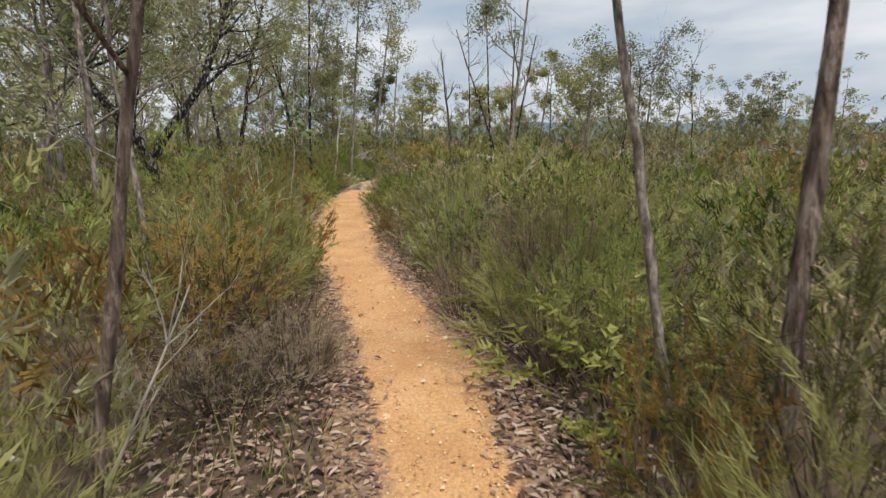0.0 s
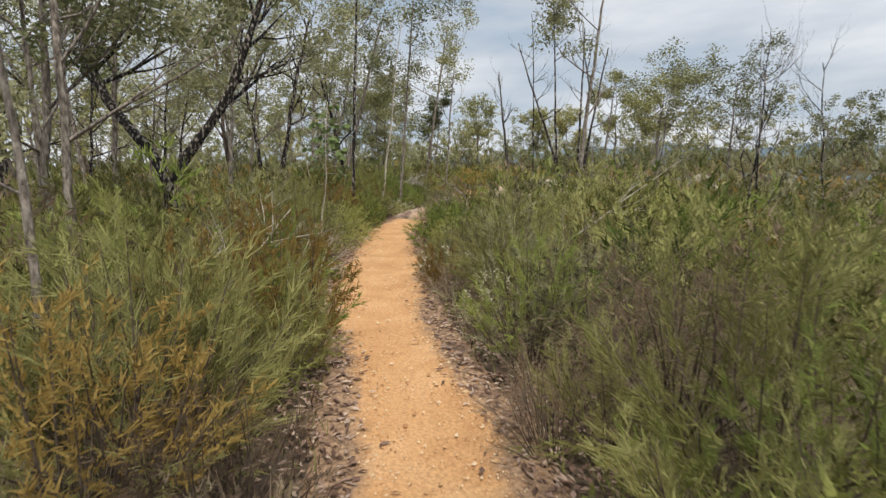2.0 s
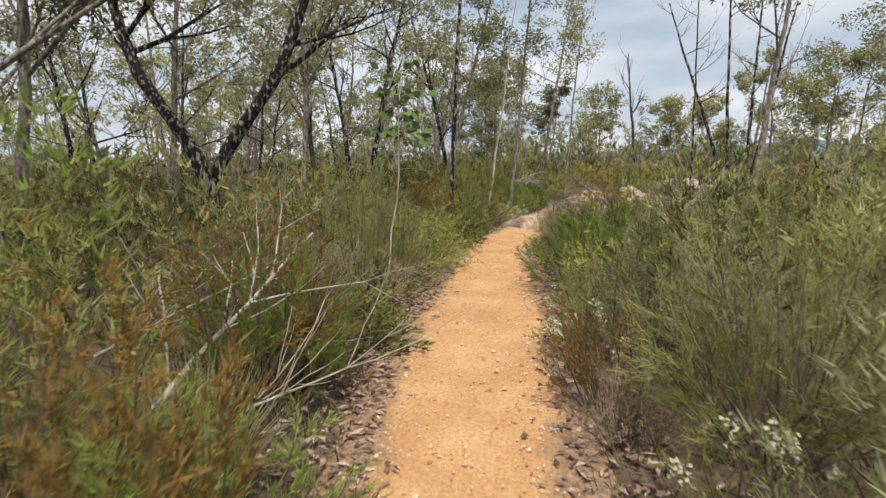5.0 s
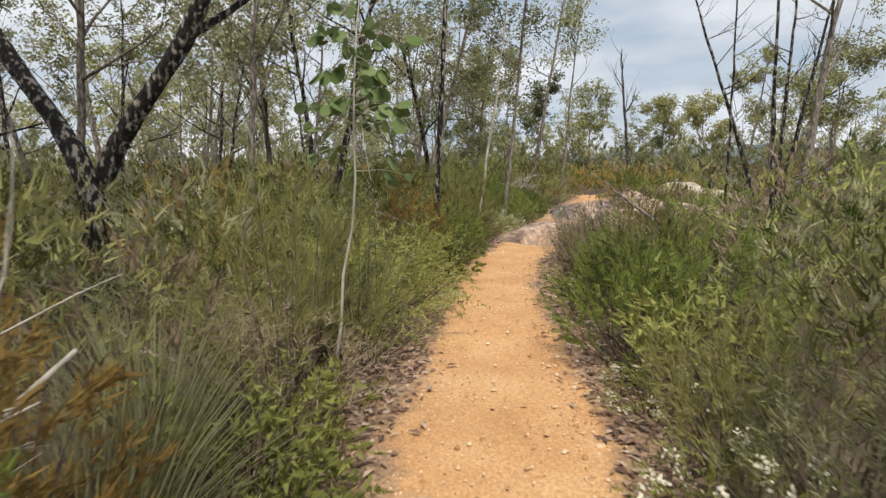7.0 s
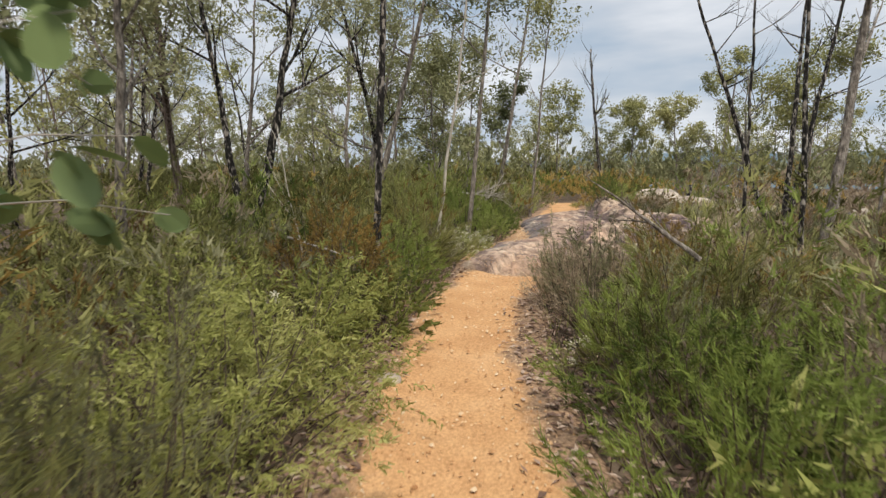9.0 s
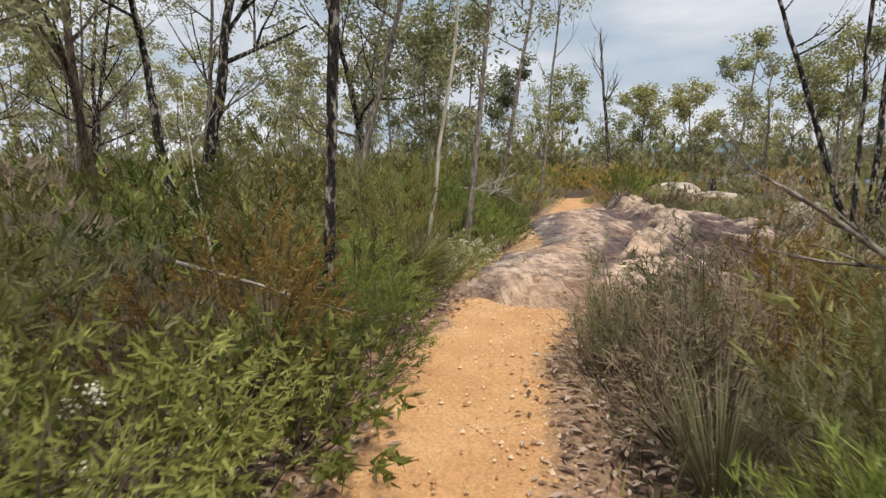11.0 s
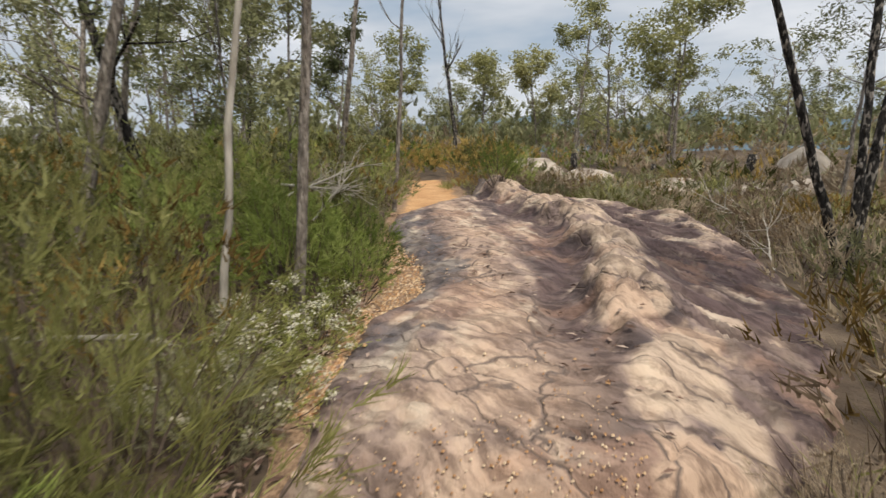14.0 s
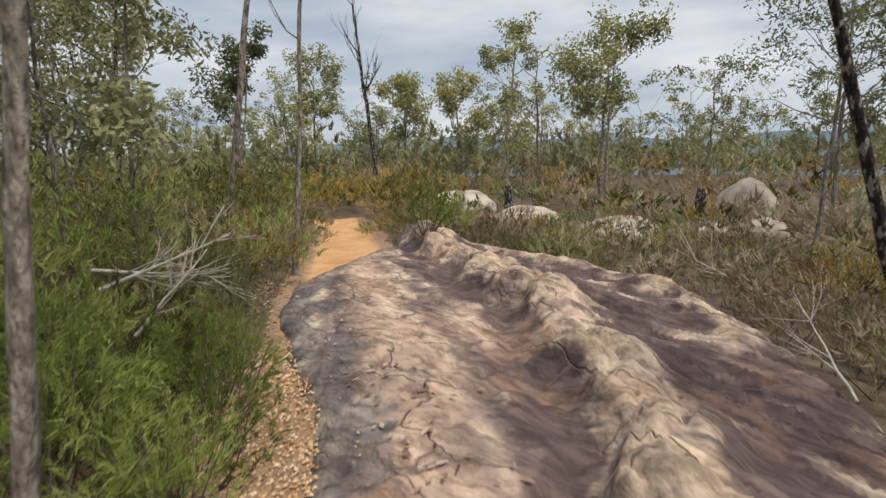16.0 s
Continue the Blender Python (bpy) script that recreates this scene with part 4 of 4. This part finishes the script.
random.seed(41)
for x, y, h in TUSSOCKS:
    tussock(x, y, h, 0.4, 300 if h > 0.6 else 170, M_GREY if h > 0.5 else M_DRY)


def sapling(x, y):
    wood, leaves = Shape(), Shape()
    top = Vector((0.1, -0.1, 2.3))
    pts = crooked(Vector((0, 0, -0.05)), top, 9, 0.16)
    wood.tube(pts, [0.011 - 0.0009 * i for i in range(10)], 7)
    for i in range(44):
        k = random.choice((5, 6, 6, 7, 7, 8))
        p = pts[k].lerp(pts[k + 1], random.random())
        d = way(random.uniform(0, 6.283), random.uniform(-0.5, 0.5))
        tip = p + d * random.uniform(0.08, 0.34)
        wood.tube([p, p.lerp(tip, 0.5) + Vector((0, 0, 0.02)), tip], [0.0026, 0.002, 0.0012], 3)
        for spur in range(4):
            at = p.lerp(tip, random.uniform(0.4, 1.0)) + rnd(0.015)
            turn = (d + Vector((0, 0, -0.6)) + rnd(0.8)).normalized()
            across = turn.cross(rnd(1)).normalized()
            fold = turn.cross(across) * 0.006
            size, start = random.uniform(0.045, 0.085), len(leaves.v)
            for s in range(9):
                g = 2 * math.pi * s / 9
                leaves.v.append(at + turn * size * (0.5 - 0.52 * math.cos(g)) * 1.15 + across * size * 0.42 * math.sin(g) + fold * abs(math.sin(g)))
            leaves.f.append(tuple(range(start, start + 9)))
    ob = tagged(new("gum_sapling", wood.mesh("stem", M_DEAD, True)), "pale-stemmed gum sapling with round grey-green leaves", "sapling")
    part = new("leaves", leaves.mesh("leaves", M_ROUND))
    part.parent = ob
    ob.location = (x, y, surface(x, y))


sapling(-2.72, 9.75)


def dead_branch(x, y, z, direction, length, radius, forks=6, mat=M_DEAD, label="bleached dead branch with bare twigs"):
    wood = Shape()
    d = Vector(direction).normalized()
    pts = crooked(Vector((0, 0, 0)), d * length, 8, 0.10)
    wood.tube(pts, [radius * (1 - 0.75 * i / 8) for i in range(9)], 7, 0.08)
    for i in range(forks):
        k = random.randint(2, 7)
        limbs(wood, None, pts[k], (d + rnd(0.7)).normalized(), length * random.uniform(0.2, 0.42), radius * 0.45, 1, None, up=0.2)
    ob = tagged(new("dead_branch", wood.mesh("dead_branch", mat, True)), label, "branch", "fallen dead branches")
    ob.location = (x, y, surface(x, y) + z)


random.seed(51)
dead_branch(-2.75, 6.75, 0.05, (0.35, 1.2, 0.9), 1.5, 0.022, 7)
dead_branch(-2.7, 6.6, 0.10, (0.9, 1.0, 0.25), 1.3, 0.012, 8)
dead_branch(-3.3, 7.2, 0.35, (0.8, 0.7, 0.45), 1.2, 0.012, 8)
dead_branch(-0.75, 12.8, 0.80, (-1.0, 0.25, 0.75), 0.75, 0.018, 4, M_BARK, "grey fallen branch propped in the scrub")
dead_branch(-4.2, 14.2, 0.7, (0.7, 0.5, -0.35), 1.3, 0.014, 3)
dead_branch(-4.2, 14.7, 0.1, (-0.3, 0.3, 1.0), 1.9, 0.012, 4)
dead_branch(-3.5, 21.0, 0.75, (0.9, 0.1, 0.35), 0.9, 0.018, 14)
dead_branch(-3.6, 21.2, 0.85, (0.9, -0.1, -0.1), 0.9, 0.016, 14)
dead_branch(-3.2, 20.6, 0.5, (0.5, 0.3, 0.6), 0.7, 0.014, 12)
dead_branch(-3.7, 17.6, 0.35, (-1.0, 0.4, -0.1), 1.5, 0.025, 3)
dead_branch(-1.35, 1.9, 0.05, (0.35, 0.2, 0.8), 1.0, 0.010, 6)
dead_branch(-1.7, 2.1, 0.2, (-0.9, 0.3, 0.15), 1.1, 0.014, 4)
dead_branch(0.75, 3.0, 0.15, (0.9, 0.3, 0.3), 0.8, 0.006, 8, M_STEM, "fallen brown twig fan beside the trail")
dead_branch(0.55, 8.3, 0.5, (0.8, 0.1, 0.6), 1.3, 0.012, 6)
dead_branch(1.1, 19.3, 0.05, (0.5, 0.9, 0.25), 1.3, 0.012, 7)
dead_branch(2.9, 21.4, 0.10, (-0.4, 0.9, 0.35), 1.6, 0.014, 8)


def boulder(x, y, size, seed, mat=M_PALE):
    bm = bmesh.new()
    bmesh.ops.create_icosphere(bm, subdivisions=4, radius=1.0)
    for v in bm.verts:
        p = v.co.copy()
        k = 1 + 0.13 * noise.fractal(p * 1.1 + Vector((seed, 0, 0)), 1.0, 2.0, 4) + 0.03 * noise.noise(p * 6)
        v.co = Vector((p.x * size[0], p.y * size[1], max(p.z, -0.4) * size[2])) * k
    me = bpy.data.meshes.new("boulder")
    bm.to_mesh(me)
    bm.free()
    me.materials.append(mat)
    me.polygons.foreach_set("use_smooth", [True] * len(me.polygons))
    ob = tagged(new("boulder", me), "rounded pale sandstone boulder in low scrub", "boulder", "boulders in the scrub")
    ob.location = (x, y, surface(x, y) + 0.12 * size[2])


for i, (x, y, s) in enumerate(((2.75, 28.6, (1.0, 0.8, 0.5)), (2.3, 32.5, (1.1, 0.8, 0.6)), (9.2, 29.2, (0.8, 0.7, 0.85)), (4.4, 27.6, (1.0, 0.7, 0.34)), (5.6, 26.4, (0.7, 0.6, 0.3)), (6.4, 25.6, (0.7, 0.5, 0.42)), (3.6, 26.3, (0.9, 0.6, 0.3)), (-0.95, 15.6, (0.13, 0.11, 0.07)), (3.4, 21.0, (0.3, 0.2, 0.14)))):
    boulder(x, y, s, 3.7 * i)
boulder(-2.66, 12.45, (0.09, 0.07, 0.05), 50.0)


def stump(x, y, h, r):
    wood = Shape()
    pts = [Vector((0.01 * i, 0, h * i / 5 - 0.1)) for i in range(6)]
    wood.tube(pts, [r * k for k in (1.3, 1.05, 1.0, 0.98, 0.95, 0.7)], 9, 0.14)
    ob = tagged(new("tree_stump", wood.mesh("tree_stump", M_BLACK, True)), "charred upright tree stump", "stump", "charred stumps")
    ob.location = (x, y, surface(x, y))


for x, y, h, r in ((6.4, 27.5, 1.0, 0.12), (3.1, 30.8, 1.0, 0.11), (4.9, 29.5, 0.7, 0.09)):
    stump(x, y, h, r)

# fallen leaves along the trail's edges
random.seed(61)
litter = Shape()
made = 0
while made < 12000:
    y = random.uniform(1.2, 24) if made > 1600 else random.uniform(1.2, 3.4)
    l, r = lerp(y, TRAIL_LEFT), lerp(y, TRAIL_RIGHT)
    side = random.choice((-1, 1))
    out = random.gauss(0.24, 0.24) if y > 3 or side > 0 else random.uniform(0.0, 1.3)
    if out < -0.15 or (out < 0.02 and random.random() < 0.85):
        continue
    x = l - out if side < 0 else r + out
    if off_rock(x, y) < 0.05 and random.random() < 0.93:
        continue
    turn = random.uniform(0, 6.283)
    litter.flat_leaf(Vector((x, y, surface(x, y) + random.uniform(0.012, 0.03))), way(turn, random.uniform(-0.05, 0.15)) * random.uniform(0.035, 0.09), random.uniform(0.014, 0.034))
    made += 1
tagged(new("leaf_litter", litter.mesh("leaf_litter", M_LEAF_LITTER)), "scattered dry brown gum leaves beside the trail", "leaf litter", kind="stuff")

# loose stones on the trail
stones = Shape()
for i in range(6500):
    y = random.uniform(1.2, 20.5)
    l, r = lerp(y, TRAIL_LEFT), lerp(y, TRAIL_RIGHT)
    u = random.random() if random.random() < 0.4 else random.choice((random.gauss(0.03, 0.10), random.gauss(0.97, 0.10)))
    x = l + (r - l) * u
    if off_rock(x, y) < 0 and random.random() < 0.9:
        continue
    s = random.uniform(0.004, 0.010) if random.random() < 0.9 else random.uniform(0.010, 0.02)
    c, k = Vector((x, y, surface(x, y) + 0.014)), len(stones.v)
    g = random.uniform(0, 6.283)
    stones.v += [c + Vector((math.cos(g + q) * s * random.uniform(0.7, 1.3), math.sin(g + q) * s * random.uniform(0.7, 1.3), -0.2 * s)) for q in (0, 1.57, 3.14, 4.71)] + [c + Vector((0.2 * s, 0.1 * s, 0.65 * s))]
    stones.f += [(k, k + 1, k + 4), (k + 1, k + 2, k + 4), (k + 2, k + 3, k + 4), (k + 3, k, k + 4)]
for i in range(4100):
    y = random.uniform(17.2, 21.6)
    x = random.uniform(lerp(y, TRAIL_LEFT) - 0.3, lerp(y, ROCK_LEFT) + 0.12)
    if i >= 3200:
        y = 15.9 + abs(random.gauss(0, 0.4))
        x = random.uniform(lerp(y, TRAIL_LEFT) - 0.1, lerp(y, TRAIL_RIGHT) + 0.2)
    s = random.uniform(0.006, 0.015) if i < 3200 else random.uniform(0.003, 0.009)
    c, k, g = Vector((x, y, surface(x, y) + 0.013)), len(stones.v), random.uniform(0, 6.283)
    stones.v += [c + Vector((math.cos(g + q) * s * random.uniform(0.7, 1.3), math.sin(g + q) * s * random.uniform(0.7, 1.3), -0.2 * s)) for q in (0, 1.57, 3.14, 4.71)] + [c + Vector((0.2 * s, 0.1 * s, 0.65 * s))]
    stones.f += [(k, k + 1, k + 4), (k + 1, k + 2, k + 4), (k + 2, k + 3, k + 4), (k + 3, k, k + 4)]
tagged(new("gravel", stones.mesh("gravel", M_PEBBLE)), "loose orange and cream gravel stones on the trail", "gravel", kind="stuff")
